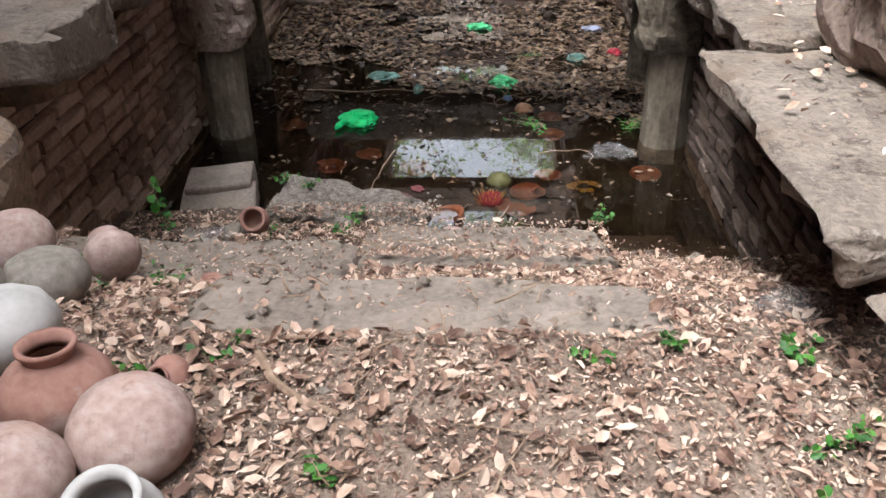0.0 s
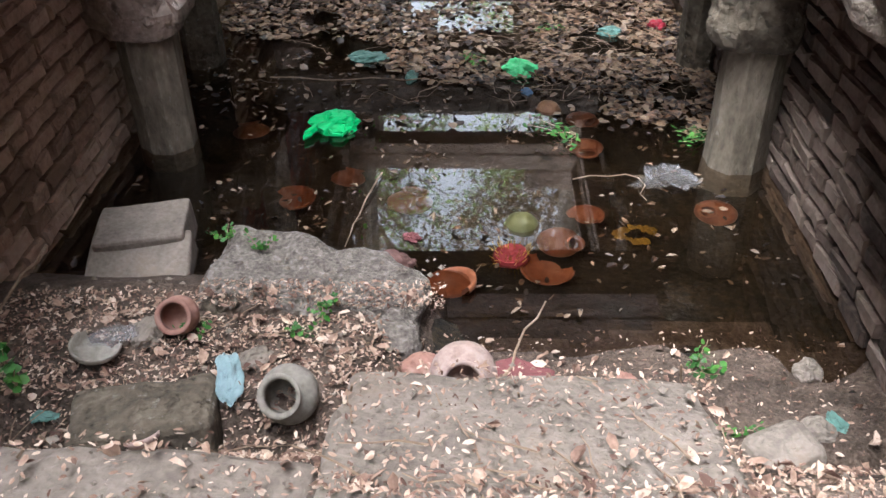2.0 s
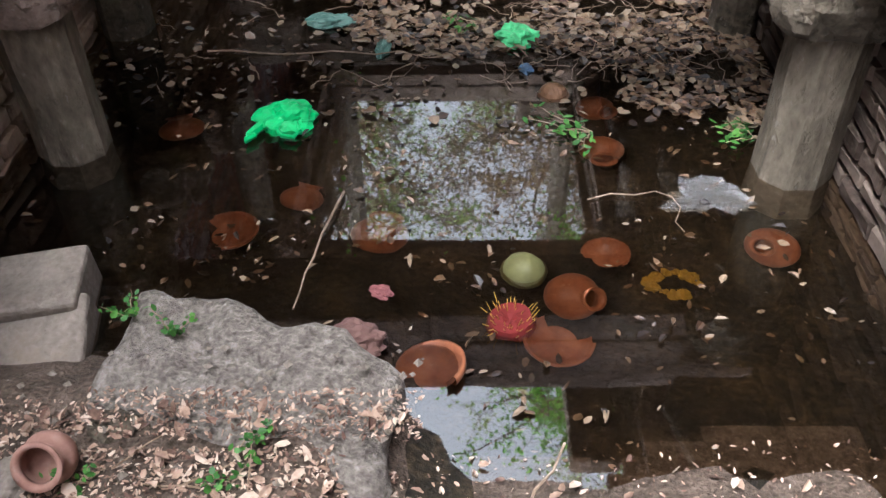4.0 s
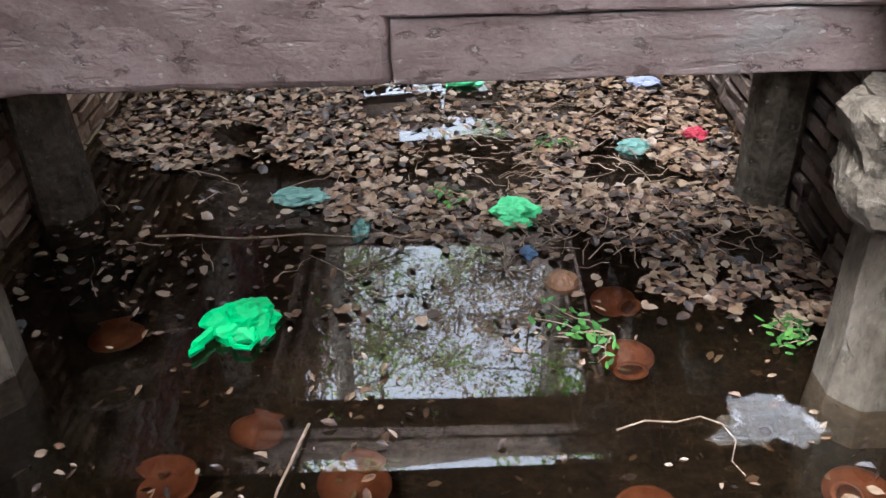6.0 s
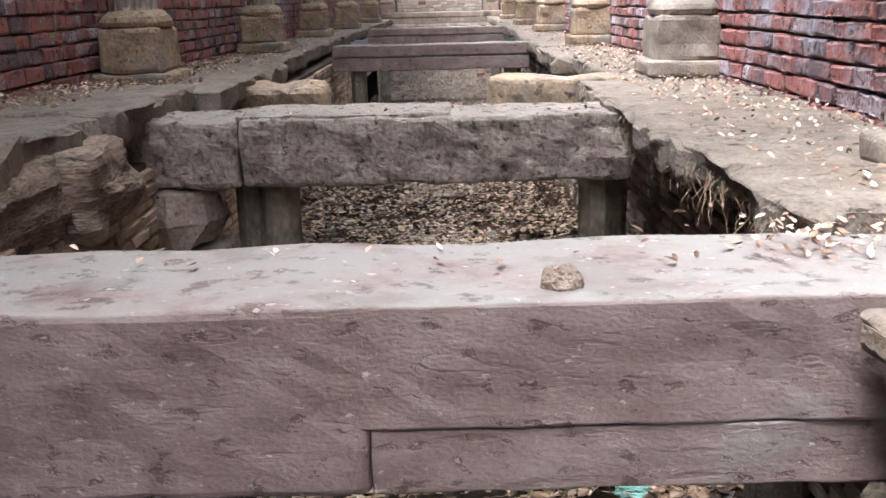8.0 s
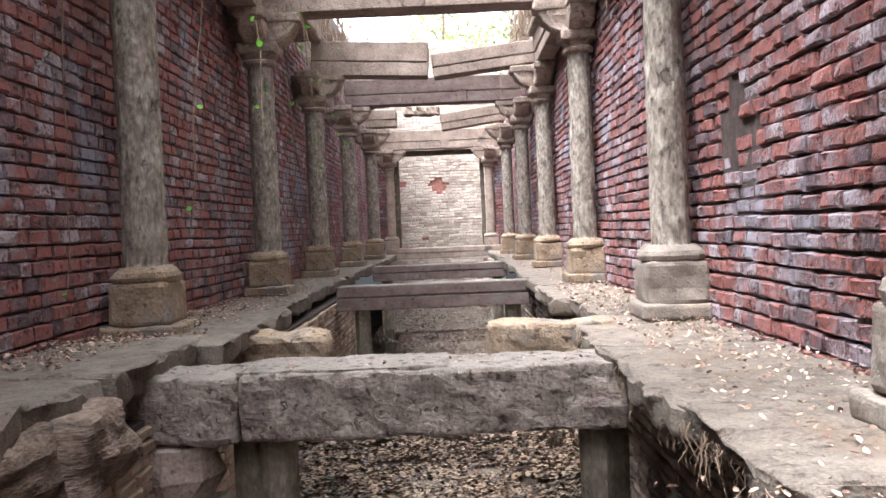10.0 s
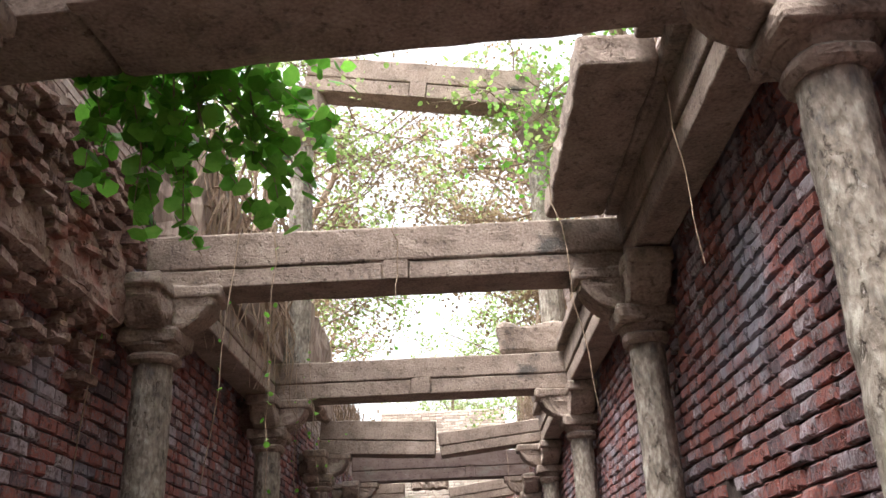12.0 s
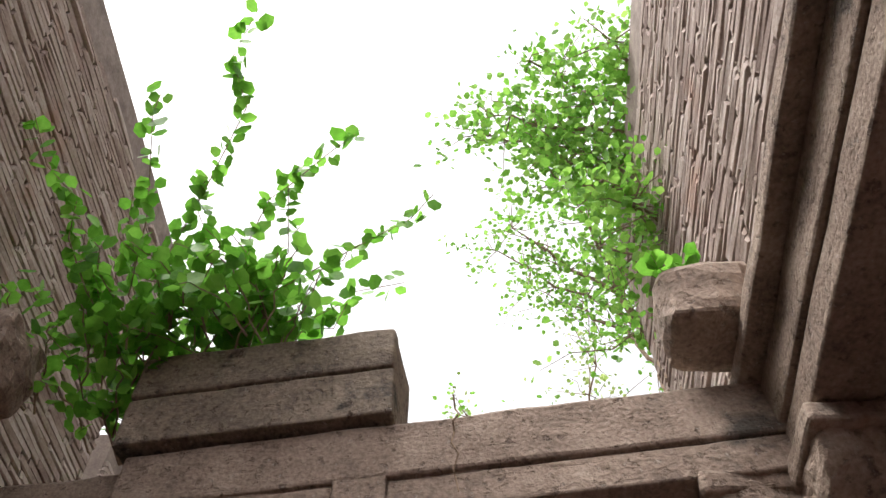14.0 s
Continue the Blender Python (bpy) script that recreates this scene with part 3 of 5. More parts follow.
def low_pillar(x, y, ztop, seed, label, r=0.15, capital=True, front=True):
    th = thing("pillar", label, "pillar", pose(x, y, -0.5), "pillars standing in the water")
    h = ztop + 0.5
    # shade in the colour: back shafts and right heads dark, left heads light
    shaft_mat = DARK_SHADED if front else SHAFT_SHADED
    head_mat = STONE if x < 0 else DARK_SHADED
    if not capital:
        part("shaft", lathe([(r * 1.05, 0), (r, 0.3), (r * 0.98, 0.9), (r, h)], 8, 0.015, 3.5, seed), SHAFT_SHADED, th)
        return th
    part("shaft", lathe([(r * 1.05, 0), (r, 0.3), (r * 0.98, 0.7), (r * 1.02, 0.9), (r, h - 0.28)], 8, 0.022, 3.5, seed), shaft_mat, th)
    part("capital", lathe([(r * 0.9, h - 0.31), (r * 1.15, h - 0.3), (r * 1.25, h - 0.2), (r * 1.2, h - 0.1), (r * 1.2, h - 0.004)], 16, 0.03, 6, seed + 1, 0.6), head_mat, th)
    for k in range(4):
        bm = block(-0.12, 0.12, 0.0, 0.21 if k != 2 else 0.16, 0.0, 0.27, 0.035, 0.045, 0.04, 6, seed + k)
        for v in bm.verts:
            t = max(0.0, (v.co.y - 0.14) / 0.17)
            if v.co.z < 0.18:
                v.co.z += t * t * 0.1
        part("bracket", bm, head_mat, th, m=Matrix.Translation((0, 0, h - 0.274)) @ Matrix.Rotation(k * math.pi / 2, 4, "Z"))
    return th


UPPER = [(1.02, -2.12, 1.93), (4.9, -2.12, 1.93), (9.3, -2.1, 1.95), (13.6, -2.1, 1.95), (17.7, -2.0, 1.9), (22.3, -1.9, 1.85)]
for i, (py, xl, xr) in enumerate(UPPER):
    upper_pillar(xl, py, LEDGE, "flaking eight-sided stone pillar on a yellow block base", STONE_YEL if i else STONE, SHAFT, 0.18, 10 + i)
    upper_pillar(xr, py, LEDGE, "flaking eight-sided stone pillar on a dark moulded base", STONE_GREY if i < 2 else STONE_YEL, SHAFT, 0.16, 30 + i)
upper_pillar(-1.74, 27.0, LEDGE, "weathered stone pillar of the far doorway", STONE, STONE, 0.16, 51, 4.78)
upper_pillar(1.56, 27.0, LEDGE, "weathered stone pillar of the far doorway", STONE, STONE, 0.16, 52, 4.78)
# doorway frame in dark stone: the shadow inside is put into its colour
for xa, xb in ((-1.6, -1.44), (1.28, 1.4)):
    solid("door_jamb", block(xa, xb, 27.2, 27.6, 1.56, 4.77, 0.2, 0.02, 0.012, 4, 53), DARK_SHADED, "stone jamb of the far doorway, darkened for the shadow inside", "door jamb", group="far doorway jambs")
solid("door_head", block(-1.6, 1.4, 27.2, 27.62, 4.62, 4.775, 0.2, 0.02, 0.012, 4, 54), DARK_SHADED, "stone head of the far doorway, darkened for the shadow inside", "door head")

beam("weathered stone lintel with sunk panels, broken off at one end", -1.3, 1.85, 0.927, 4.89, 5.43, 0.62, (-0.22, 0.03), STONE, 0.36, 1, yaw=-4.8)
beam("short broken stub of a weathered stone lintel", -2.34, -1.31, 1.2, 4.93, 5.42, 0.55, None, STONE, 0.36, 2, yaw=-4.0, tilt=-1.0)
beam("blackened carved block lying on the stone lintel", -1.36, 0.05, 0.94, 5.45, 6.10, 0.45, None, STONE_BLACK, 0.5, 7, yaw=-4.8, category="stone block")
beam("pale weathered stone lintel with sunk panels", -2.25, 1.9, 4.84, 4.93, 5.42, 0.46, (-0.22, 0.0), STONE, 0.33, 3)
beam("pale stone lintel with sunk panels and hanging roots", -2.2, 2.0, 9.17, 4.93, 5.42, 0.46, (-0.22, 0.03), STONE, 0.4, 5)
beam("sagging broken half of a stone lintel", -2.1, -0.05, 13.4, 4.86, 5.45, 0.45, None, STONE, 0.4, 7, tilt=3)
beam("snapped tilted end of a stone lintel", 0.05, 1.9, 13.5, 4.9, 5.3, 0.45, None, STONE, 0.4, 8, tilt=-6)
beam("short broken stub of a stone lintel", -2.0, -1.14, 22.1, 5.0, 5.47, 0.45, None, STONE, 0.4, 10)
beam("dark reddish stone lintel", -2.0, 1.9, 17.5, 4.93, 5.5, 0.45, (0.5, 0.7), STONE_RED, 0.4, 9)
beam("leaning broken stone lintel with carved edge", 0.1, 1.85, 22.1, 4.95, 5.4, 0.45, None, STONE, 0.4, 11, tilt=-7)
beam("pale stone lintel of the far doorway", -2.0, 1.9, 26.8, 4.79, 5.4, 0.5, (0.0, 0.3), STONE, 0.4, 12)

# lower beams
near = thing("stone_beam", "reddish stone beam across the water with an incised panel", "stone beam", pose(-0.06, 0.02, 0.86, 0, 0, 1.0), "stone beams across the well")
bm = block(-1.69, 1.68, 0.03, 0.56, 0, 0.47, 0.12, 0.04, 0.012, 2.5, 21)
for v in bm.verts:
    if v.co.z < 0.3 and v.co.y > 0.3:
        v.co.y -= 0.16 * (1 - v.co.z / 0.3) * (v.co.y - 0.3) / 0.26
part("beam_body", bm, STONE_RED, near)
part("face", block(-1.69, 0.06, 0.0, 0.12, 0.003, 0.474, 0.05, 0.022, 0.011, 5, 22), STONE_RED, near)
part("upper_fascia", block(-0.12, 1.68, 0.001, 0.12, 0.168, 0.474, 0.05, 0.009, 0.009, 5, 22), STONE_RED, near)
part("lower_panel", block(0.064, 1.68, 0.007, 0.12, 0.004, 0.166, 0.05, 0.006, 0.005, 5, 24), STONE_RED, near)
worn = thing("stone_beam", "worn pitted stone beam joining the two ledges", "stone beam", pose(0, 3.05, 0.965), "stone beams across the well")
part("beam_body", block(-0.985, 1.22, 0, 0.55, 0, 0.385, 0.055, 0.03, 0.022, 6, 23), BEAM_PITTED, worn)
part("beam_end", block(-1.66, -0.995, 0.004, 0.55, 0.003, 0.38, 0.055, 0.035, 0.026, 6, 28), BEAM_PITTED, worn)
part("cap_course", block(-1.0, 0.2, 0.03, 0.55, 0.375, 0.40, 0.06, 0.012, 0.012, 6, 29), BEAM_PITTED, worn)
beam("dark stone beam low over the water", -1.45, 1.32, 10.7, 1.0, 1.36, 0.5, None, STONE_RED, 0.5, 25)
beam("dark stone beam low over the water", -1.5, 1.4, 17.0, 1.05, 1.38, 0.5, None, STONE_RED, 0.5, 26)
beam("carved stone sill under the far doorway", -1.9, 1.9, 26.4, 1.2, 1.55, 0.5, None, STONE, 0.5, 27)
solid("broken_beam_end", block(0.50, 1.56, 4.75, 5.15, 1.10, 1.39, 0.08, 0.04, 0.03, 4, 31), STONE_YEL, "snapped yellow end of a fallen stone beam", "stone beam")
solid("broken_beam_end", block(-1.62, -0.74, 4.9, 5.25, 0.98, 1.36, 0.08, 0.06, 0.05, 4, 32), STONE_YEL, "snapped yellow end of a fallen stone beam", "stone beam")

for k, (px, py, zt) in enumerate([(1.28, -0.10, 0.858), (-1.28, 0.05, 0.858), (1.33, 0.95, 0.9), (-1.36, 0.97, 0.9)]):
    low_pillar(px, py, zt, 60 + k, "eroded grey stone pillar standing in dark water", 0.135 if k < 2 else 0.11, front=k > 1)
for k, (px, py, r) in enumerate([(1.05, 3.3, 0.11), (1.2, 3.48, 0.08), (-0.82, 3.3, 0.11), (-1.02, 3.46, 0.11), (1.1, 10.9, 0.12), (-1.1, 10.9, 0.12), (1.2, 17.2, 0.12), (-1.2, 17.2, 0.12)]):
    low_pillar(px, py, 0.966 if py < 5 else 1.0 if py < 12 else 1.05, 75 + k, "plain stone post under the ledge beam", r, capital=False)

# ---- ledges ----
def ledge_block(x0, x1, y0, y1, zt, th, seed):
    bm = block(x0, x1, y0, y1, zt - th, zt, 0.09, 0.03, 0.012, 4.0, seed)
    for v in bm.verts:
        p = Vector((v.co.x * 2.4, v.co.y * 2.4, seed * 1.7))
        if v.co.z < zt - 0.02:
            v.co += Vector((0.07 * noise.noise(p * 1.5) + 0.04 * noise.noise(p * 4.1), 0.03 * noise.noise(p * 2.1), 0.08 * noise.noise(p * 1.2) + 0.04 * noise.noise(p * 4.7)))
        else:
            v.co += Vector((0.06 * noise.noise(p) + 0.04 * noise.noise(p * 3.3), 0.03 * noise.noise(p * 1.3), 0.008 * noise.noise(p * 4)))
    return bm


def ledge(x0, x1, y0, y1, zt, th, label, seed, mat=LEDGE_STONE):
    return solid("ledge_slab", ledge_block(x0, x1, y0, y1, zt, th, seed), mat, label, "stone slab", group="stone ledge slabs")


for k, (y0, y1, xe, zt) in enumerate([(-3.42, -2.32, 0.89, 1.26), (-2.29, -1.2, 1.02, 1.29), (-1.18, 0.0, 1.08, 1.32), (0.55, 1.9, 1.14, 1.40), (1.93, 3.4, 1.10, 1.385), (3.43, 4.6, 1.14, 1.38), (4.63, 6.9, 1.42, 1.38), (6.93, 9.0, 1.25, 1.38), (9.03, 13.0, 1.3, 1.38), (13.03, 19, 1.35, 1.38), (19.03, 26.4, 1.4, 1.38)]):
    ledge(xe, WALL_R - 0.02, y0, y1, zt, 0.15 if y0 > 0 else 0.1, "worn grey stone ledge slab strewn with dry leaves", 80 + k)
ledge(0.98, WALL_R - 0.02, -6.5, -3.45, 1.16, 0.14, "worn grey stone ledge slab strewn with dry leaves", 95)
for k, (y0, y1, xe, zt) in enumerate([(-6.5, -2.35, -1.3, 1.2), (-2.32, -1.75, -1.05, 1.3), (-1.72, -0.03, -1.2, 1.3), (0.57, 2.5, -1.52, 1.46), (2.53, 4.0, -1.47, 1.47), (4.03, 6.6, -1.34, 1.42), (6.63, 9.0, -1.55, 1.38), (9.03, 13, -1.6, 1.38), (13.03, 19, -1.6, 1.38), (19.03, 26.4, -1.55, 1.38)]):
    ledge(WALL_L + 0.02, xe, y0, y1, zt, 0.16, "broken grey stone ledge slab under dry leaves", 110 + k)

# ---- brick walls ----
def wall_gap(s, z):
    return noise.noise(Vector((s * 1.3, z * 1.7, 9))) > 0.66


brick_wall("wall_right", (WALL_R, 30.0, 0), (0, -1, 0), 38.0, 1.30, 5.5, BRICK_FAR, "old red brick wall, weathered grey in places", (22.6, 28.2, 1.5, 3.9), gap=wall_gap, joint=(0.010, 0.021), ruin=0.075)
brick_wall("wall_left", (WALL_L, -8.0, 0), (0, 1, 0), 38.0, 1.30, 5.5, BRICK_FAR, "old dark red brick wall behind the pillars", (10.6, 16.0, 1.4, 4.2), gap=wall_gap, joint=(0.007, 0.014), ruin=0.05)
brick_wall("wall_channel_right", (CHAN_R, 14.0, 0), (0, -1, 0), 20.0, -0.45, 1.16, BRICK_LOW, "brown brick wall of the water channel, shade put into its colour", (13.5, 16.5, 0.0, 1.1), course=0.078, pieces=BRICKS_SHADED)
brick_wall("wall_channel_left", (CHAN_L, -6.0, 0), (0, 1, 0), 20.0, -0.45, 1.13, BRICK_BROWN_RUN, "brown brick wall of the water channel, light put into its colour", (3.5, 6.5, 0.0, 1.1), course=0.078, pieces=BRICKS_BROWN)


def round_hole(s, z):
    return math.hypot(s - 2.28, z - 3.7) < 0.3


brick_wall("wall_end", (-2.44, 30.2, 0), (1, 0, 0), 4.6, -0.5, 9.0, BRICK_PALE, "pale lime-washed brick end wall with a round red hollow", gap=round_hole, mortar=RED_CORE, joint=(0.004, 0.009))


def ragged(base, amp, seed):
    return lambda s: base + amp * noise.noise(Vector((s * 0.7, seed, 0))) + 0.2 * noise.noise(Vector((s * 3, seed, 4)))


def wall_crack(y0, seed):
    return lambda s, z: abs(s - y0 - 0.25 * noise.noise(Vector((z * 1.3, seed, 0)))) < 0.05


brick_wall("wall_upper_right", (2.0, 3.0, 0), (0, -1, 0), 11.0, 5.5, 9.9, BRICK_DUST, "tall dusty brick wall of the upper storey", top=ragged(9.5, 0.4, 1), thick=0.5, gap=wall_crack(0.9, 3), joint=(0.002, 0.008), mortar=MORTAR_DUST, ruin=0.015, course=0.062, stretch=2.6)
brick_wall("wall_upper_right_far", (2.3, 30.0, 0), (0, -1, 0), 26.5, 5.5, 7.6, BRICK_DUST, "ruined brick wall of the upper storey", top=ragged(7.4, 0.5, 2), thick=0.5, joint=(0.002, 0.008), mortar=MORTAR_DUST, ruin=0.015, course=0.062, stretch=2.6)
brick_wall("wall_upper_left", (-2.42, -8.0, 0), (0, 1, 0), 10.6, 5.5, 9.7, BRICK_DUST, "tall dusty brick wall of the upper storey", top=ragged(9.3, 0.4, 3), thick=0.5, joint=(0.002, 0.008), mortar=MORTAR_DUST, ruin=0.015, course=0.062, stretch=2.6)
brick_wall("wall_upper_left_far", (-2.5, 3.0, 0), (0, 1, 0), 27.0, 5.5, 7.6, BRICK_DUST, "ruined brick wall of the upper storey", top=ragged(7.3, 0.5, 4), thick=0.5, joint=(0.002, 0.008), mortar=MORTAR_DUST, ruin=0.015, course=0.062, stretch=2.6)
# architraves along the sides over the pillars
for (x0, x1, y0, y1, sd) in [(1.78, 2.1, -6, 0.93, 1), (1.80, 2.1, 1.42, 4.82, 2), (1.80, 2.1, 5.32, 9.15, 3), (1.8, 2.1, 9.65, 13.4, 4), (-2.4, -2.0, 5.32, 9.15, 6), (-2.4, -2.0, -6, 0.93, 7)]:
    th = thing("side_architrave", "weathered stone architrave along the wall head", "stone beam", None, "side architraves")
    part("lower_band", block(x0 + 0.02, x1, y0, y1, 4.94, 5.12, 0.2, 0.02, 0.008, 3, sd), STONE, th)
    part("upper_band", block(x0, x1, y0, y1, 5.135, 5.40, 0.2, 0.02, 0.008, 3, sd + 9), STONE, th)
    part("cornice", block(x0 - (0.1 if x0 > 0 else 0), x1 + (0.1 if x0 < 0 else 0), y0, y1, 5.405, 5.53, 0.2, 0.03, 0.012, 3, sd + 19), STONE, th)

for k, (x0, y0, y1, zt) in enumerate([(-1.95, 5.35, 9.1, 6.5), (-1.85, 9.75, 13.3, 6.9)]):
    bm = block(-2.44, x0, y0, y1, 5.42, zt, 0.16, 0.08, 0.09, 2.2, 62 + k)
    solid("eroded_masonry", bm, ROOTWALL, "root-streaked overhanging masonry at the wall head", "masonry", kind="structure")

# outer ground round the well, and the closing stair behind
bm = bmesh.new()
for x0, x1, y0, y1 in ((2.7, 400, -400, 400), (-400, -2.95, -400, 400), (-2.95, 2.7, 30.6, 400), (-2.95, 2.7, -400, -9.0)):
    vs = [bm.verts.new(c) for c in ((x0, y0, 7.0), (x1, y0, 7.0), (x1, y1, 7.0), (x0, y1, 7.0))]
    bm.faces.new(vs)
solid("ground_outside", bm, EARTH, "dry earth ground round the mouth of the well", "ground", kind="structure")
solid("wall_back", block(-2.9, 2.7, -9.4, -9.02, 0.5, 7.0, 0.5, 0.02, 0.0, 1, 2), STONE, "plain stone wall closing the stair", "wall", kind="structure")

# ---- upper storey remains ----
beam("fallen slanting stone lintel of the upper storey", -1.75, 1.8, 9.2, 9.45, 10.05, 0.45, (-0.15, 0.1), STONE, 0.4, 41, tilt=8)
upper_top = thing("pillar", "short weathered pillar of the upper storey", "pillar", pose(-1.78, 9.45, 5.43), "upper storey pillars")
part("shaft", lathe([(0.2, 0), (0.18, 0.3), (0.17, 3.4)], 8, 0.02, 3, 3), SHAFT, upper_top)
part("capital", lathe([(0.17, 3.38), (0.3, 3.6), (0.36, 3.8), (0.36, 4.25)], 12, 0.04, 4, 3), STONE, upper_top)
upper_top = thing("pillar", "short weathered pillar of the upper storey", "pillar", pose(1.75, 9.45, 5.43), "upper storey pillars")
part("shaft", lathe([(0.2, 0), (0.18, 0.3), (0.17, 3.2)], 8, 0.02, 3, 4), SHAFT, upper_top)
part("capital", lathe([(0.17, 3.18), (0.3, 3.4), (0.34, 3.6), (0.34, 3.78)], 12, 0.04, 4, 4), STONE, upper_top)
solid("fallen_block", block(0.98, 1.9, 9.2, 9.65, 5.42, 5.85, 0.1, 0.07, 0.05, 2.4, 42), STONE, "large eroded block lying on the stone lintel", "stone block")
solid("overhang_slab", block(1.2, 1.69, 2.5, 4.8, 5.40, 5.62, 0.1, 0.03, 0.025, 4, 43), STONE, "broken stone slab jutting out over the corridor", "stone slab")
solid("overhang_slab", block(1.55, 2.1, 1.5, 2.45, 5.54, 5.72, 0.14, 0.03, 0.02, 3, 44), STONE, "broken stone slab jutting out over the corridor", "stone slab")
corbel = block(-0.24, 0.24, -0.2, 0.2, 0, 0.42, 0.07, 0.09, 0.04, 4, 45)
solid("corbel", corbel, STONE, "rounded eroded corbel stone over the end of a lintel", "stone block", pose(1.62, 0.66, 5.535))
solid("corbel", block(-0.25, 0.22, -0.22, 0.22, 0, 0.5, 0.07, 0.09, 0.05, 4, 46), STONE, "rounded eroded corbel stone over the end of a lintel", "stone block", pose(-2.05, 0.7, 5.535))
for xa, xb in ((-2.44, -1.78), (1.72, 2.14)):
    brick_wall("wall_door_side", (xa, 26.9, 0), (1, 0, 0), xb - xa, 1.38, 5.5, BRICK_FAR, "red brick beside the far doorway")
solid("carved_fragment", block(-0.95, 0.05, 22.3, 22.6, 5.3, 5.55, 0.06, 0.05, 0.05, 8, 47), STONE, "carved fragment on the doorway lintel", "stone block")

# layered rock packed under the broken ledge
for k, (y0, y1, xr, z0, z1) in enumerate([(0.58, 1.25, -1.56, 1.0, 1.36), (1.22, 1.95, -1.47, 0.92, 1.38), (1.9, 2.54, -1.36, 0.96, 1.37), (0.6, 1.4, -1.68, 0.62, 1.02), (1.35, 2.1, -1.62, 0.55, 0.96), (2.05, 2.56, -1.55, 0.6, 0.99)]):
    bm = block(-2.3, xr, y0, y1, z0, z1, 0.045, 0.07, 0.03, 4.5, 130 + k)
    for v in bm.verts:
        band = noise.noise(Vector((k * 3.1, v.co.y * 0.9, v.co.z * 9)))
        v.co.x += 0.07 * band + 0.03 * noise.noise(v.co * 9)
        v.co.y += 0.03 * noise.noise(v.co * 7)
    solid("rubble_stone", bm, STRATA, "rough layered stone packed under the ledge", "stone", None, "rubble under the ledge")
solid("boulder", lathe([(0.02, 0), (0.2, 0.05), (0.27, 0.2), (0.22, 0.38), (0.05, 0.45)], 14, 0.06, 4, 9), STONE, "rounded stone under the end of a beam", "stone", pose(-1.42, 3.25, 0.56))
solid("boulder_support", block(-1.68, -1.15, 3.0, 3.5, -0.45, 0.58, 0.15, 0.06, 0.04, 3, 10), STONE, "rough stone pier in the water", "stone pier")

# ---- stones on the bank ----
def slab(name, x0, x1, y0, y1, z, th, rx, rz, seed, label, mat=STONE_GREY, amp=0.02, taper=0.0):
    cx, cy = (x0 + x1) / 2, (y0 + y1) / 2
    bm = block(x0 - cx, x1 - cx, y0 - cy, y1 - cy, -th, 0, 0.09, 0.03, amp, 3.5, seed)
    if taper:
        for v in bm.verts:
            if v.co.x > 0.2:
                v.co.y *= 1 - taper * (v.co.x - 0.2)
    return solid(name, bm, mat, label, "stone slab", pose(cx, cy, z, rx, 0, rz))


slab("step_stone", -0.43, 0.68, -3.27, -2.96, 0.905, 0.14, -9, -1, 201, "long worn grey step slab half buried in leaves", taper=0.6)
slab("step_stone", -1.3, -0.16, -2.9, -2.35, 0.69, 0.24, -11, -4, 202, "cracked grey step stone with leaves on it")
slab("step_stone", -0.15, 0.68, -2.5, -1.95, 0.552, 0.22, -17, 0, 203, "broken grey step stone above the water")
slab("bank_stone", 0.86, 1.04, -2.0, -1.86, 0.2, 0.14, -6, 20, 204, "rough grey stone half sunk in dark mud")
slab("step_stone", -0.94, -0.56, -1.98, -1.74, 0.23, 0.2, -10, 14, 205, "dark flat stone at the foot of the step", DARK_SHADED)
bm = block(-0.40, 0.36, -0.24, 0.2, -0.22, 0.0, 0.045, 0.05, 0.03, 6, 206)
for v in bm.verts:
    v.co.y += 0.1 * noise.noise(Vector((v.co.x * 4, 1, 0))) - 0.25 * v.co.x
solid("flat_rock", bm, material("pebbly_rock", [(0.08, 0.066, 0.056), (0.18, 0.152, 0.13), (0.30, 0.27, 0.24)], 26.0, fine=70, bump=1.0, amount=0.4), "pebbly flat rock at the water's edge", "rock", pose(-0.36, -1.15, 0.155, -4, 3, -6))
wst = thing("cut_stone", "pale grey cut stone block at the water's edge", "stone block", pose(-1.1, -0.9, 0.0, 4, -3, 8))
part("lower_block", block(-0.19, 0.19, -0.27, 0.06, -0.16, 0.0, 0.08, 0.015, 0.008, 4, 207), STONE_GREY, wst, m=pose(0, 0, 0.075, 13))
part("upper_block", block(-0.17, 0.17, 0.0, 0.24, -0.06, 0.11, 0.08, 0.015, 0.006, 4, 208), STONE_GREY, wst)
solid("pillar_stump", block(-0.2, 0.3, -0.38, 0.38, 0, 0.85, 0.1, 0.1, 0.09, 3.5, 209), STONE, "deeply eroded stump of a stone pillar on the ledge", "stone", pose(1.44, -2.62, 1.25, 0, 4, 12))
solid("pillar_stump", block(-0.18, 0.16, -0.2, 0.2, 0, 0.42, 0.07, 0.08, 0.05, 5, 210), STONE_YEL, "eroded block of yellowish stone beside the bank", "stone", pose(-1.36, -2.52, 0.66, 0, 5, 10))
solid("broken_corbel", block(-0.13, 0.13, -0.1, 0.1, -0.12, 0.06, 0.05, 0.05, 0.03, 5, 211), STONE_YEL, "yellow corbel stump in the channel wall", "stone", pose(-1.36, -1.9, 1.08))

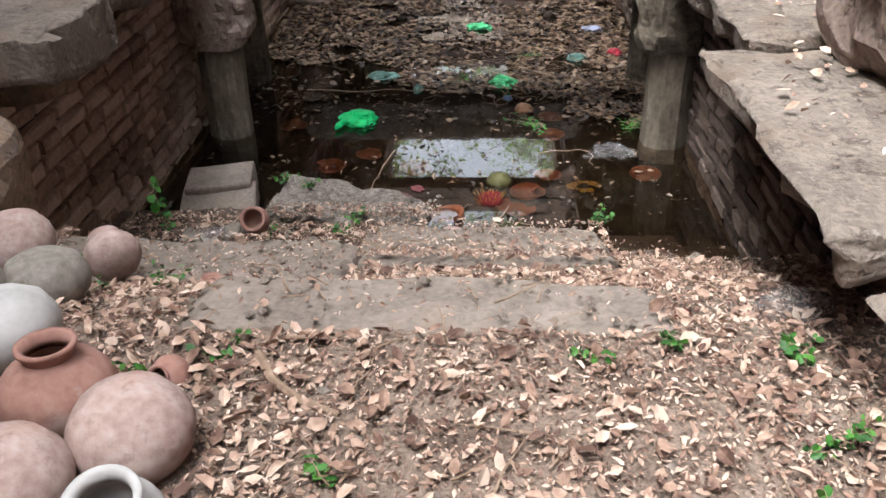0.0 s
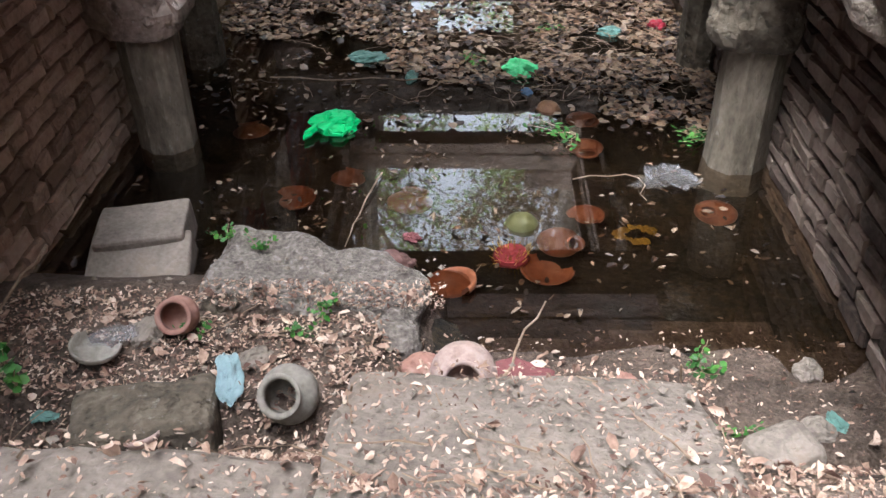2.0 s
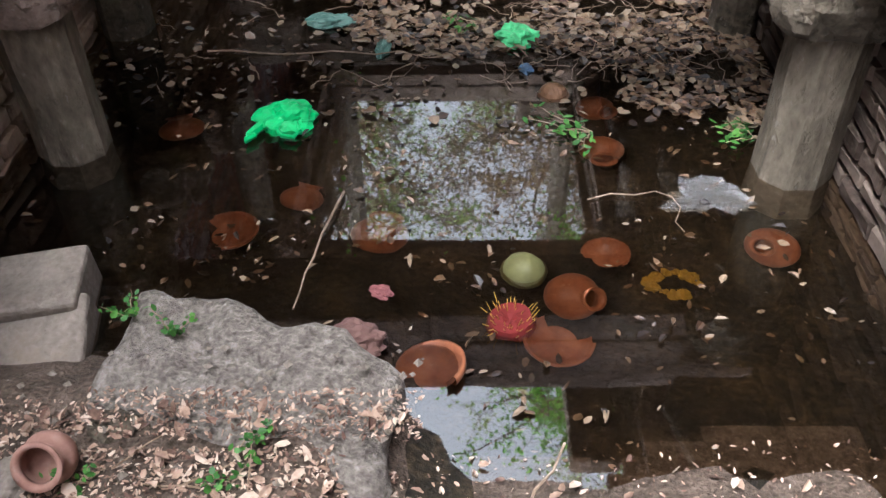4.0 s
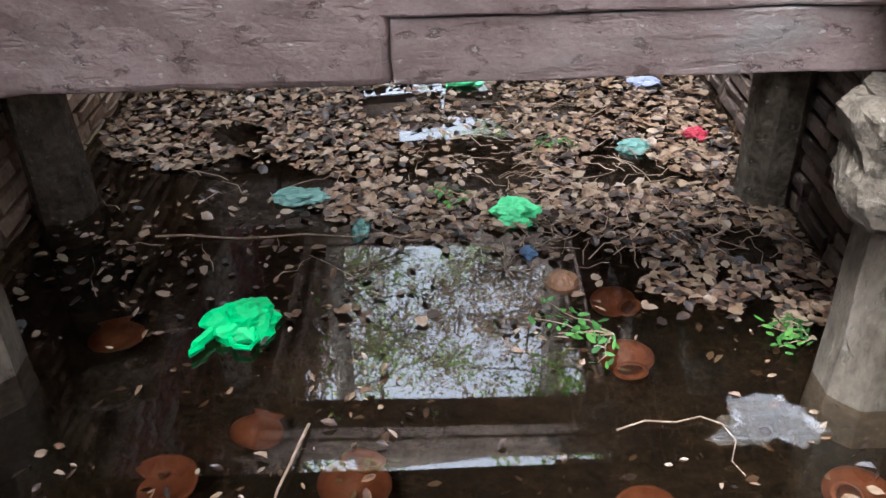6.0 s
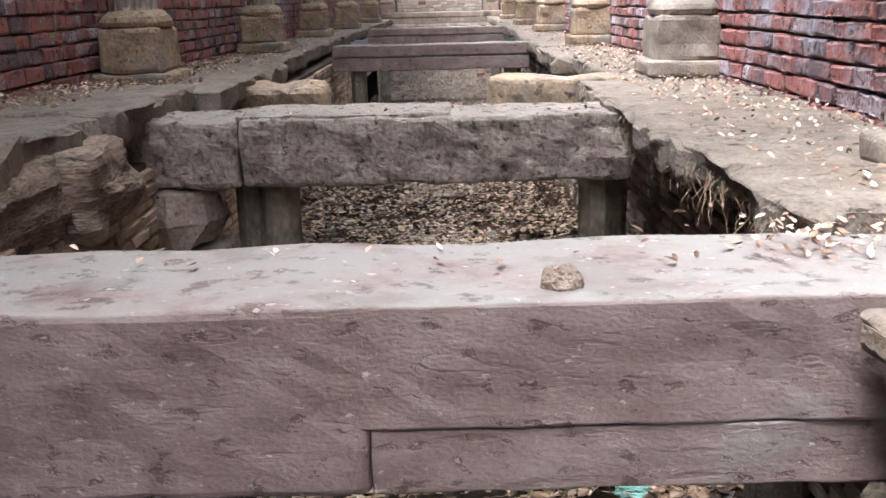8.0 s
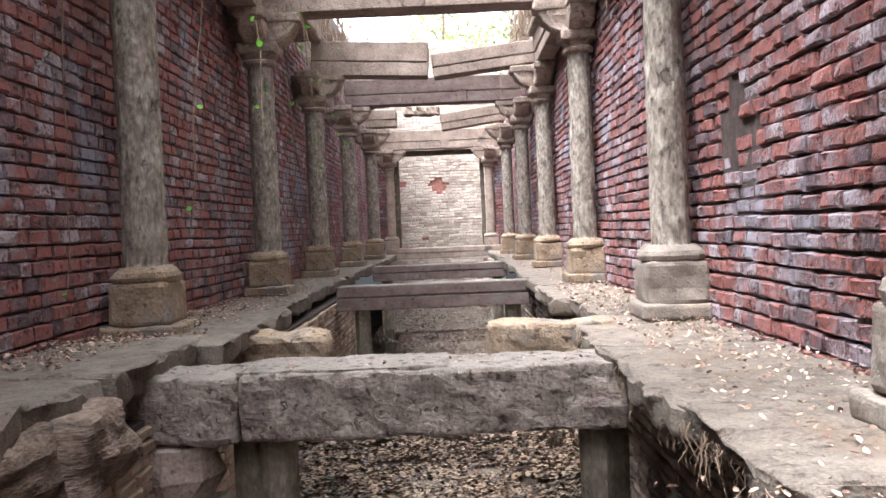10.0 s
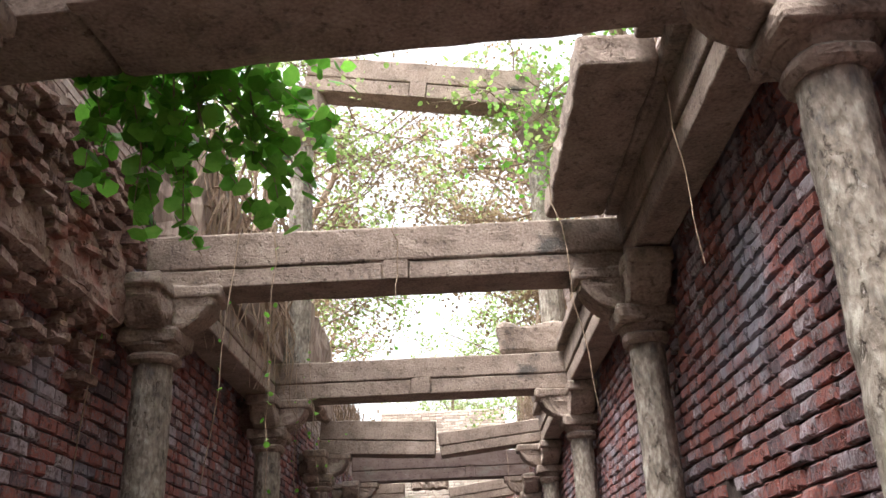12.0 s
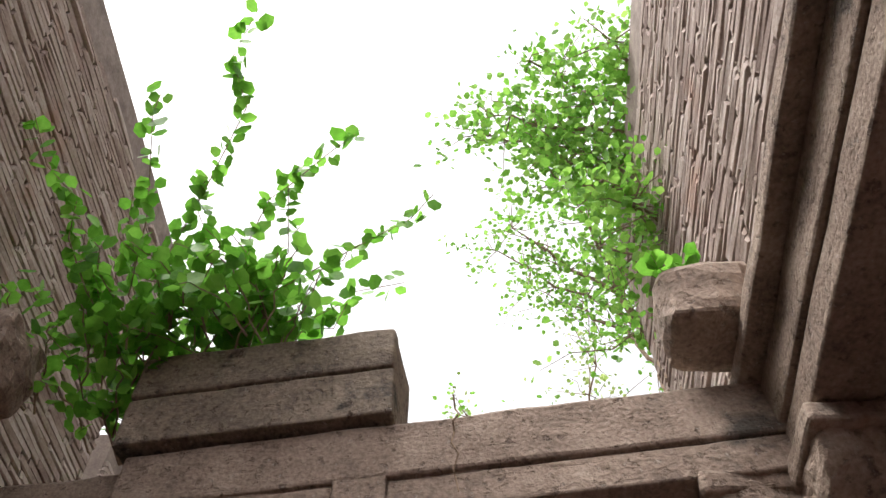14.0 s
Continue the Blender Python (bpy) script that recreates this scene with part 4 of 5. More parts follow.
# ---- pots ----
def pot(x, y, z, r, mat, label, tilt=0, turn=0, neck=0.5, upside=False, squash=0.8, band=None):
    th = thing("clay_pot", label, "pot", None, "clay pots")
    rn = r * neck
    prof = [(0.001, 0), (r * 0.45, 0.03 * r), (r * 0.8, r * 0.28 * squash), (r * 0.97, r * 0.68 * squash), (r, r * 0.95 * squash), (r * 0.95, r * 1.25 * squash), (r * 0.78, r * 1.55 * squash), (rn * 1.1, r * 1.78 * squash), (rn, r * 1.85 * squash)]
    part("pot_body", lathe(prof + [(rn * 0.9, r * 1.85 * squash), (rn * 0.95, r * 1.7 * squash), (r * 0.7, r * 1.4 * squash), (r * 0.85, r * squash), (r * 0.5, r * 0.3 * squash), (0.001, r * 0.2)], 28, r * 0.01, 9, 3), mat, th, smooth=True)
    h = r * 1.83 * squash
    part("rim", lathe([(rn * 0.88, h - 0.004), (rn * 0.98, h - 0.002), (rn * 1.02, h + r * 0.12), (rn * 1.22, h + r * 0.2), (rn * 1.2, h + r * 0.27), (rn * 0.95, h + r * 0.24), (rn * 0.88, h + r * 0.1), (rn * 0.88, h - 0.004)], 28, caps=False), mat, th, smooth=True)
    if band:
        for i, bmat in enumerate(band):
            part("painted_band", lathe([(rn * (1.035 + 0.05 * i), h + r * (0.03 + 0.07 * i)), (rn * (1.07 + 0.07 * i), h + r * (0.09 + 0.07 * i)), (rn * (1.02 + 0.05 * i), h + r * (0.1 + 0.07 * i))], 28, caps=False), bmat, th, smooth=True)
    m = pose(x, y, z, 0, 0, turn) @ Matrix.Translation((0, 0, r * squash)) @ pose(0, 0, 0, 180 + tilt if upside else tilt) @ Matrix.Translation((0, 0, -r * squash))
    th.matrix_basis = m
    return th


pot(-0.37, -3.67, 0.90, 0.113, CLAY_PALE, "upturned ashy pink clay pot among dry leaves", 8, 20, upside=True)
pot(-0.56, -3.55, 0.90, 0.112, TERRA, "round terracotta water pot with a wide rim", -4, 10, 0.42)
pot(-0.83, -3.04, 0.82, 0.105, CLAY_GREY, "upturned grey clay pot", -10, 0, upside=True)
pot(-0.80, -2.74, 0.74, 0.08, CLAY_PALE, "terracotta pot lying on its side with white streaks", 75, 215)
pot(-1.05, -2.78, 0.77, 0.11, CLAY_PALE, "pink clay pot by the bank", 8, 0, upside=True)
pot(-0.75, -3.37, 0.90, 0.115, WHITEWASH, "whitewashed clay pot with peeling paint", -12, 30, upside=True)
pot(-0.53, -3.81, 0.91, 0.11, CLAY_PALE, "upturned pink clay pot", 5, 0, upside=True)
pot(-0.335, -3.86, 0.90, 0.085, WHITEWASH, "small pot with green and yellow painted rim", 14, 0, 0.62, band=[PAINT_GREEN, PAINT_YELLOW])
pot(-0.97, -3.14, 0.87, 0.09, CLAY_GREY, "upturned grey clay pot", 0, 0, upside=True)
pot(-0.39, -3.43, 0.89, 0.045, TERRA, "tiny terracotta pot tipped over", 60, -20)
pot(-0.76, -1.47, 0.17, 0.062, TERRA, "small red terracotta pot with its mouth turned up", 55, 0, 0.75)
pot(0.12, -1.72, 0.15, 0.095, CLAY_PALE, "pale clay pot jammed below the step stone", 62, 0, 0.55)
pot(-0.36, -1.80, 0.15, 0.085, CLAY_GREY, "broken grey clay pot lying below the step", 50, -10, 0.6)
pot(0.48, -0.70, -0.165, 0.095, TERRA_WET, "wet orange clay pot floating in the water", 50, 60, 0.42)
pot(1.13, -0.47, -0.185, 0.09, TERRA_WET, "orange clay pot half sunk beside a pillar", 35, -60, 0.4)
pot(0.66, 0.34, -0.15, 0.08, TERRA_WET, "brown clay pot half sunk among leaves", 60, 40)
pot(0.65, 0.06, -0.16, 0.085, TERRA_WET, "brown clay pot half sunk among leaves", 70, 0)
pot(-0.42, -0.18, -0.25, 0.08, TERRA_WET, "sunken clay pot under the water", 70, 160)
pot(-0.13, -0.38, -0.24, 0.10, TERRA_WET, "sunken clay pot under the water", 40, 160)
pot(-0.95, 0.25, -0.25, 0.09, TERRA_WET, "sunken clay pot under the water", 60, 200)


def bowl(x, y, z, r, mat, label, tilt=0, turn=0, name="broken_bowl"):
    bm = lathe([(0.001, 0.0), (r * 0.6, r * 0.05), (r * 0.95, r * 0.35), (r, r * 0.6), (r * 0.9, r * 0.6), (r * 0.85, r * 0.38), (r * 0.5, r * 0.14), (0.001, r * 0.1)], 24, r * 0.015, 9, 5)
    cut = [v for v in bm.verts if v.co.x > r * 0.55 and v.co.z > r * 0.3]
    bmesh.ops.delete(bm, geom=cut, context="VERTS")
    return solid(name, bm, mat, label, "bowl", pose(x, y, z, tilt, 0, turn), "broken bowls", smooth=True)


bowl(0.41, -0.89, -0.085, 0.105, TERRA_WET, "broken orange pot rim awash in the water", 8, 60)
bowl(0.07, -1.02, -0.045, 0.10, TERRA_WET, "broken orange pot shard lying at the water's edge", 14, 250)
bowl(-0.62, -0.42, -0.085, 0.10, TERRA_WET, "broken pot rim awash in dark water", 6, 200)
bowl(0.60, -0.53, -0.085, 0.08, TERRA_WET, "broken pot rim awash in dark water", 10, 240)
bowl(-0.49, -2.80, 0.74, 0.045, TERRA, "small terracotta saucer among leaves", -14, 0, "saucer")
solid("coconut", lathe([(0.001, -0.075), (0.045, -0.062), (0.07, -0.02), (0.074, 0.02), (0.055, 0.055), (0.02, 0.08), (0.001, 0.084)], 20, 0.004, 12, 2), COCONUT, "greenish brown coconut floating in the water", "coconut", pose(0.33, -0.61, -0.035, 30, 20, 0), smooth=True)
pom = thing("ritual_bundle", "red cloth bundle fringed with gold thread", "offering", pose(0.28, -0.84, -0.02))
part("cloth", lathe([(0.001, -0.04), (0.05, -0.035), (0.072, 0.0), (0.06, 0.035), (0.02, 0.04), (0.001, 0.03)], 18, 0.012, 14, 4), RED_CLOTH, pom)
bm = bmesh.new()
for k in range(46):
    a = 2 * math.pi * k / 46
    rr_ = R.uniform(0.03, 0.075)
    tube(bm, [(rr_ * math.cos(a), rr_ * math.sin(a), 0.03), (rr_ * 1.3 * math.cos(a), rr_ * 1.3 * math.sin(a), 0.046 + R.uniform(-0.01, 0.015))], 0.0018, 0.0014, 4)
part("gold_fringe", bm, GOLD, pom, "gold thread fringe")

# ---- plastic and cloth ----
def crumple(name, x, y, z, sx, sy, sz, mat, label, seed, category="plastic bag", turn=0, amp=0.35):
    bm = bmesh.new()
    bmesh.ops.create_icosphere(bm, subdivisions=4, radius=1)
    o = Vector((seed * 3.1, seed, 0))
    for v in bm.verts:
        d = 1 + amp * (noise.noise(v.co * 1.6 + o) + 0.7 * abs(noise.noise(v.co * 3.4 + o)) + 0.4 * abs(noise.noise(v.co * 8 + o)) - 0.4)
        v.co = Vector((v.co.x * sx * d, v.co.y * sy * d, max(v.co.z, -0.25) * sz * d))
    return solid(name, bm, mat, label, category, pose(x, y, z, 0, 0, turn), smooth=False)


bag = crumple("plastic_bag", -0.53, 0.22, 0.012, 0.12, 0.10, 0.055, GREEN_PLASTIC, "bright green plastic bag floating on the water", 1, turn=20)
bm = bmesh.new()
tube(bm, [(-0.05, -0.06, 0.01), (-0.04, -0.13, 0.012), (0.0, -0.155, 0.012), (0.03, -0.12, 0.012), (0.03, -0.06, 0.012)], 0.010, 0.008, 6)
part("bag_handle", bm, GREEN_PLASTIC, bag)
bm = bmesh.new()
tube(bm, [(-0.08, -0.02, 0.01), (-0.15, -0.08, 0.01), (-0.17, -0.11, 0.01), (-0.13, -0.09, 0.012)], 0.02, 0.012, 6)
part("bag_handle", bm, GREEN_PLASTIC, bag)
crumple("plastic_bag", 0.375, 0.86, 0.012, 0.085, 0.08, 0.05, PALE_PLASTIC, "pale green plastic bag on floating leaves", 2)
crumple("plastic_bag", -0.46, 1.03, 0.005, 0.11, 0.07, 0.03, TEAL_PLASTIC, "dull teal plastic bag among floating leaves", 3)
crumple("plastic_bag", 0.92, 1.4, 0.005, 0.08, 0.06, 0.035, TEAL_PLASTIC, "dull teal plastic bag among floating leaves", 4)
crumple("plastic_bag", -0.2, 0.78, 0.0, 0.035, 0.08, 0.025, TEAL_PLASTIC, "dull teal plastic scrap in the water", 5)
crumple("plastic_bag", 0.4, 0.6, 0.0, 0.03, 0.04, 0.02, plain("blue_polythene", (0.1, 0.17, 0.28)), "small blue plastic scrap in the water", 6)
crumple("plastic_bag", 0.2, 2.2, 0.01, 0.1, 0.07, 0.03, PALE_PLASTIC, "green plastic bag far out on the leaves", 7)
crumple("plastic_bag", 1.1, 2.1, 0.01, 0.09, 0.06, 0.03, plain("bluish_polythene", (0.25, 0.27, 0.36)), "bluish plastic bag on floating leaves", 8)
crumple("cloth_scrap", 1.2, 1.5, 0.005, 0.06, 0.05, 0.04, plain("crimson_cloth", (0.3, 0.02, 0.04)), "crimson cloth scrap among floating leaves", 9, "cloth")
crumple("plastic_sheet", 0.97, -0.27, 0.004, 0.14, 0.08, 0.035, CLEAR_PLASTIC, "crumpled clear plastic sheet floating by a pillar", 10, "plastic sheet", amp=0.75)
crumple("plastic_sheet", 1.02, -3.13, 0.86, 0.16, 0.10, 0.06, CLEAR_PLASTIC, "crumpled clear plastic bag on the leaves", 11, "plastic sheet", turn=-25)
crumple("plastic_bottle_scrap", -0.55, -1.72, 0.2, 0.04, 0.11, 0.025, plain("faded_blue_polythene", (0.3, 0.42, 0.44), 0.3, 0.2, 0.8), "crushed pale blue plastic wrapper on the leaves", 12, "wrapper", turn=15)
crumple("plastic_wrapper", -0.95, -1.55, 0.2, 0.09, 0.04, 0.02, CLEAR_PLASTIC, "crushed clear wrapper on the leaves", 13, "wrapper", turn=20)
crumple("cloth_scrap", 0.26, -1.60, 0.08, 0.14, 0.09, 0.04, MAROON_CLOTH, "faded maroon cloth rag at the water's edge", 14, "cloth")
crumple("cloth_scrap", -0.16, -0.93, 0.02, 0.09, 0.06, 0.05, plain("brown_rag", (0.13, 0.07, 0.06), 0.9), "dark brown rag at the water's edge", 15, "cloth")
crumple("brick_piece", 0.0, -1.62, 0.16, 0.07, 0.05, 0.04, TERRA, "broken brick piece on the leaves", 16, "brick", amp=0.15)
crumple("clod", 0.45, 0.14, 1.335, 0.05, 0.05, 0.05, EARTH, "dry clod of earth on the beam", 17, "clod", amp=0.2)
bm = bmesh.new()
for k in range(11):
    a = k * 0.5
    m = Matrix.Translation((0.07 * math.cos(a) + R.uniform(-0.015, 0.015), 0.05 * math.sin(a), R.uniform(-0.01, 0.01))) @ Matrix.Diagonal((1, 1, 0.6, 1))
    bmesh.ops.create_icosphere(bm, subdivisions=2, radius=R.uniform(0.012, 0.024), matrix=m)
for v in bm.verts:
    v.co += Vector((noise.noise(v.co * 90), noise.noise(v.co * 90 + Vector((9, 0, 0))), noise.noise(v.co * 90 + Vector((0, 9, 0))))) * 0.012
solid("garland", bm, GOLD, "sunken marigold garland under the water", "garland", pose(0.79, -0.66, -0.045))
crumple("cap_stone", 0.5, 0.42, -0.03, 0.065, 0.06, 0.07, plain("tan_husk", (0.25, 0.13, 0.07)), "tan fruit husk floating among leaves", 19, "husk", amp=0.1)
crumple("red_flower", -0.92, -2.6, 0.74, 0.02, 0.03, 0.02, RED_CLOTH, "red plastic scrap on the bank", 20, "scrap", amp=0.2)
crumple("red_flower", 0.72, -3.13, 0.88, 0.022, 0.02, 0.015, RED_CLOTH, "red petal scrap on the leaves", 21, "scrap", amp=0.3)

bowl(-0.97, -1.62, 0.19, 0.075, CLAY_GREY, "broken grey bowl half buried in leaves", 10, 80)
bowl(-0.72, -1.98, 0.2, 0.06, CLAY_PALE, "broken pink bowl among leaves", 24, 200)
for k, (x, y, r, mt, lab) in enumerate([(-0.68, -1.33, 0.045, DARK_SHADED, "dark brown stone on the leaves"), (-0.5, -1.62, 0.04, STONE_GREY, "grey stone on the leaves"), (-0.86, -1.5, 0.05, STONE_GREY, "pale flat stone on the leaves"), (0.5, -1.7, 0.06, STONE_GREY, "grey stone at the water's edge"), (0.34, -1.72, 0.05, STONE_GREY, "grey stone at the water's edge"), (1.12, -1.75, 0.05, STONE_GREY, "grey stone in dark mud"), (1.2, -1.45, 0.045, STONE_GREY, "grey stone at the water's edge"), (0.62, -1.55, 0.035, TERRA, "red clay lump in shallow water")]):
    crumple("stone", x, y, ground_z(x, y) + r * 0.15, r * 1.3, r, r * 0.8, mt, lab, 30 + k, "stone", turn=k * 40, amp=0.25)
for k, (x, y, mt, lab) in enumerate([(-1.06, -1.82, TEAL_PLASTIC, "crumpled teal plastic scrap in the rubbish"), (-0.98, -1.92, TEAL_PLASTIC, "crumpled teal plastic scrap in the rubbish"), (1.2, -1.7, TEAL_PLASTIC, "pale blue plastic scrap in the mud"), (-0.1, -0.72, MAROON_CLOTH, "purple petals floating in the water")]):
    crumple("scrap", x, y, max(0.0, ground_z(x, y)) + 0.004, 0.042, 0.026, 0.012, mt, lab, 50 + k, "scrap", turn=k * 50, amp=0.4)

# ---- loose leaves and twigs ----
SLABS_R = [(-3.42, -2.32, 0.89, 1.26), (-2.29, -1.2, 1.02, 1.29), (0.55, 3.4, 1.14, 1.395), (3.43, 9.0, 1.3, 1.38), (9.0, 24, 1.4, 1.38)]


def bank_top(x, y):
    z = ground_z(x, y)
    for x0, x1, y0, y1, zc, rx in ((-0.43, 0.68, -3.27, -2.96, 0.905, -9), (-1.3, -0.16, -2.9, -2.35, 0.69, -11), (-0.15, 0.68, -2.5, -1.95, 0.552, -17), (-0.75, 0.05, -1.4, -0.95, 0.165, -4)):
        if x0 < x < x1 and y0 < y < y1:
            z = max(z, zc + math.tan(radians(rx)) * (y - (y0 + y1) / 2) * 1.0 + 0.012)
    return z


def on_step(x, y):
    return (-1.1 < x < -0.16 and -2.8 < y < -2.35) or (-0.15 < x < 0.66 and -2.42 < y < -1.95)


pl = []
while len(pl) < 8000:
    x, y = R.uniform(-1.4, 1.35), R.uniform(-5.6, -1.3)
    if ((y > -1.9 and x > 0.1) or (y > -2.25 and x > 0.68)) and R.random() < 0.88:
        continue
    dens = 0.55 + 0.6 * noise.noise(Vector((x * 1.7, y * 1.7, 5)))
    if -0.42 < x < 0.64 and -3.27 < y < -2.95:
        dens *= 0.02
    if on_step(x, y):
        dens *= 0.10
    if R.random() < dens:
        pl.append((x, y, bank_top(x, y) + R.uniform(0.003, 0.022)))
ob = new("leaf_litter", leaves("leaf_litter", LEAF_DRY, pl, (0.010, 0.05), RNG, 0.5, 0.25, 0.9))
tagged(ob, "dry tan fallen leaves lying thick on the bank", "fallen leaves", kind="stuff")
pl = []
while len(pl) < 60000:
    x, y = R.uniform(-1.4, 1.35), R.uniform(-4.8, -1.25)
    if ((y > -1.9 and x > 0.1) or (y > -2.25 and x > 0.68)) and R.random() < 0.9 or (-0.42 < x < 0.64 and -3.27 < y < -2.95 and R.random() < 0.93) or (on_step(x, y) and R.random() < 0.7):
        continue
    pl.append((x, y, bank_top(x, y) + R.uniform(0.002, 0.018)))
ob = new("leaf_crumbs", leaves("leaf_crumbs", LEAF_DRY, pl, (0.005, 0.022), RNG, 0.45, 0.2, 0.6))
tagged(ob, "crumbled bits of dry leaf on the bank", "fallen leaves", kind="stuff")

pl = []
while len(pl) < 30000:
    y = 0.15 + abs(R.gauss(0, 1)) * 4.5
    x = R.uniform(-1.45, 1.38)
    if y > 26:
        continue
    edge = 1.0 - 0.55 * (x + 0.4) + 0.5 * noise.noise(Vector((x * 2.2, y * 2.2, 1)))
    if y < edge:
        if R.random() > 0.05:
            continue
    if abs(x - 0.15) < 0.25 and 1.1 < y < 3.5 and R.random() < 0.75:
        continue
    if noise.noise(Vector((x * 3, y * 3, 7))) < -0.28:
        continue
    pl.append((x, y, R.uniform(0.002, 0.012)))
while len(pl) < 42000:
    x, y = R.uniform(-1.45, 1.38), R.uniform(5.5, 27)
    if noise.noise(Vector((x * 1.5, y * 0.8, 7))) > -0.2:
        pl.append((x, y, R.uniform(0.002, 0.014)))
ob = new("floating_leaves", leaves("floating_leaves", LEAF_WET, pl, (0.012, 0.06), RNG, 0.22, 0.34, 0.5))
tagged(ob, "sodden brown leaves floating on the dark water", "fallen leaves", kind="stuff")
pl = []
while len(pl) < 900:
    x, y = R.uniform(-1.4, 1.35), R.uniform(-1.7, 1.1)
    if ground_z(x, y) < -0.03 and noise.noise(Vector((x * 3.2, y * 3.2, 2))) > R.uniform(-0.25, 0.35):
        sunk = R.random() < 0.5
        pl.append((x, y, max(ground_z(x, y) + 0.01, -R.uniform(0.01, 0.10)) if sunk else R.uniform(0.001, 0.006)))
ob = new("drifting_leaves", leaves("drifting_leaves", LEAF_WET, pl, (0.007, 0.05), RNG, 0.35, 0.22, 0.8))
tagged(ob, "torn brown leaves drifting in the dark water", "fallen leaves", kind="stuff")

pl = []
for y0, y1, xe, zt in SLABS_R:
    n = int((240 if y0 < 3 else 320) * min(6, (y1 - y0)))
    for _ in range(n):
        x = min(2.1, xe + 0.1 + abs(R.gauss(0, 0.5)))
        x = 2.1 - abs(R.gauss(0, 0.3)) if R.random() < 0.6 else x
        if x > xe + 0.1:
            pl.append((x, R.uniform(y0, y1), zt + R.uniform(0.008, 0.03)))
for _ in range(3600):
    y = 2.6 + abs(R.gauss(0, 5.0))
    if y > 24:
        continue
    pl.append((-2.42 + abs(R.gauss(0, 0.45)) if R.random() < 0.6 else R.uniform(-2.4, -1.75), y, (1.475 if y < 4 else 1.43 if y < 6.6 else 1.385) + R.uniform(0.005, 0.03)))
pl = [p for p in pl if p[0] > 0 or p[0] < (-1.8 if p[1] < 4 else -1.5)]
for _ in range(45):
    pl.append((R.uniform(-1.4, 1.1), R.uniform(0.15, 0.5), 1.335 + R.uniform(0.006, 0.012)))
for _ in range(220):
    pl.append((1.25 + R.gauss(0, 0.18), 0.4 + R.gauss(0, 0.13), 1.345 + R.uniform(0.006, 0.05)))
for _ in range(60):
    pl.append((R.uniform(-1.3, 1.0), R.uniform(3.1, 3.5), 1.36 + R.uniform(0.004, 0.01)))
ob = new("ledge_leaves", leaves("ledge_leaves", LEAF_DRY, pl, (0.008, 0.042), RNG, 0.35, 0.28, 0.6))
tagged(ob, "dry leaves scattered over the stone ledges and beams", "fallen leaves", kind="stuff")

# pebbles and clumps on the bank
V, F = [], []
for _ in range(1600):
    x, y = R.uniform(-1.35, 1.3), R.uniform(-5.2, -1.1)
    if y > -1.9 and x > 0.1:
        continue
    s = R.uniform(0.004, 0.016)
    c = Vector((x, y, bank_top(x, y)))
    off = len(V)
    V += [c + Vector(d) * s * R.uniform(0.7, 1.2) for d in ((1, 0, 0.2), (0, 1, 0.2), (-1, 0, 0.2), (0, -1, 0.2), (0, 0, 1), (0, 0, -0.6))]
    F += [tuple(off + i for i in f) for f in ((0, 1, 4), (1, 2, 4), (2, 3, 4), (3, 0, 4), (1, 0, 5), (2, 1, 5), (3, 2, 5), (0, 3, 5))]
me = bpy.data.meshes.new("pebbles")
me.from_pydata([tuple(v) for v in V], [], F)
me.materials.append(STONE_GREY)
tagged(new("pebbles", me), "small grit and pebbles on the bank", "pebbles", kind="stuff")

bm = bmesh.new()
for _ in range(300):
    y = 0.5 + abs(R.gauss(0, 0.9))
    x = R.uniform(-1.2, 1.35) if R.random() < 0.35 else R.uniform(0.3, 1.35)
    a, ln = R.uniform(0, math.pi), R.uniform(0.06, 0.28)
    p = Vector((x, y, R.uniform(0.004, 0.018)))
    d = Vector((math.cos(a), math.sin(a), 0)) * ln / 2
    tube(bm, wander(p - d, p + d, 4, ln * 0.08, R), 0.0024, 0.0012, 4)
ob = solid("floating_twigs", bm, TWIG, "tangle of thin twigs floating with the leaves", "twigs", kind="stuff")
bm = bmesh.new()
for _ in range(260):
    x, y = R.uniform(-1.3, 1.25), R.uniform(-4.6, -1.4)
    if y > -1.9 and x > 0.1:
        continue
    a, ln = R.uniform(0, math.pi), R.uniform(0.05, 0.2)
    p = Vector((x, y, bank_top(x, y) + 0.012))
    d = Vector((math.cos(a), math.sin(a), 0)) * ln / 2
    q0, q1 = p - d, p + d
    q0.z, q1.z = bank_top(q0.x, q0.y) + 0.012, bank_top(q1.x, q1.y) + 0.012
    tube(bm, wander(q0, q1, 3, ln * 0.05, R), 0.003, 0.0015, 4)
solid("ground_twigs", bm, TWIG, "thin dry twigs scattered among fallen leaves", "twigs", kind="stuff")


def stick(pts, r, label):
    bm = bmesh.new()
    tube(bm, pts, r, r * 0.55, 7)
    solid("stick", bm, TWIG, label, "stick", group="sticks")


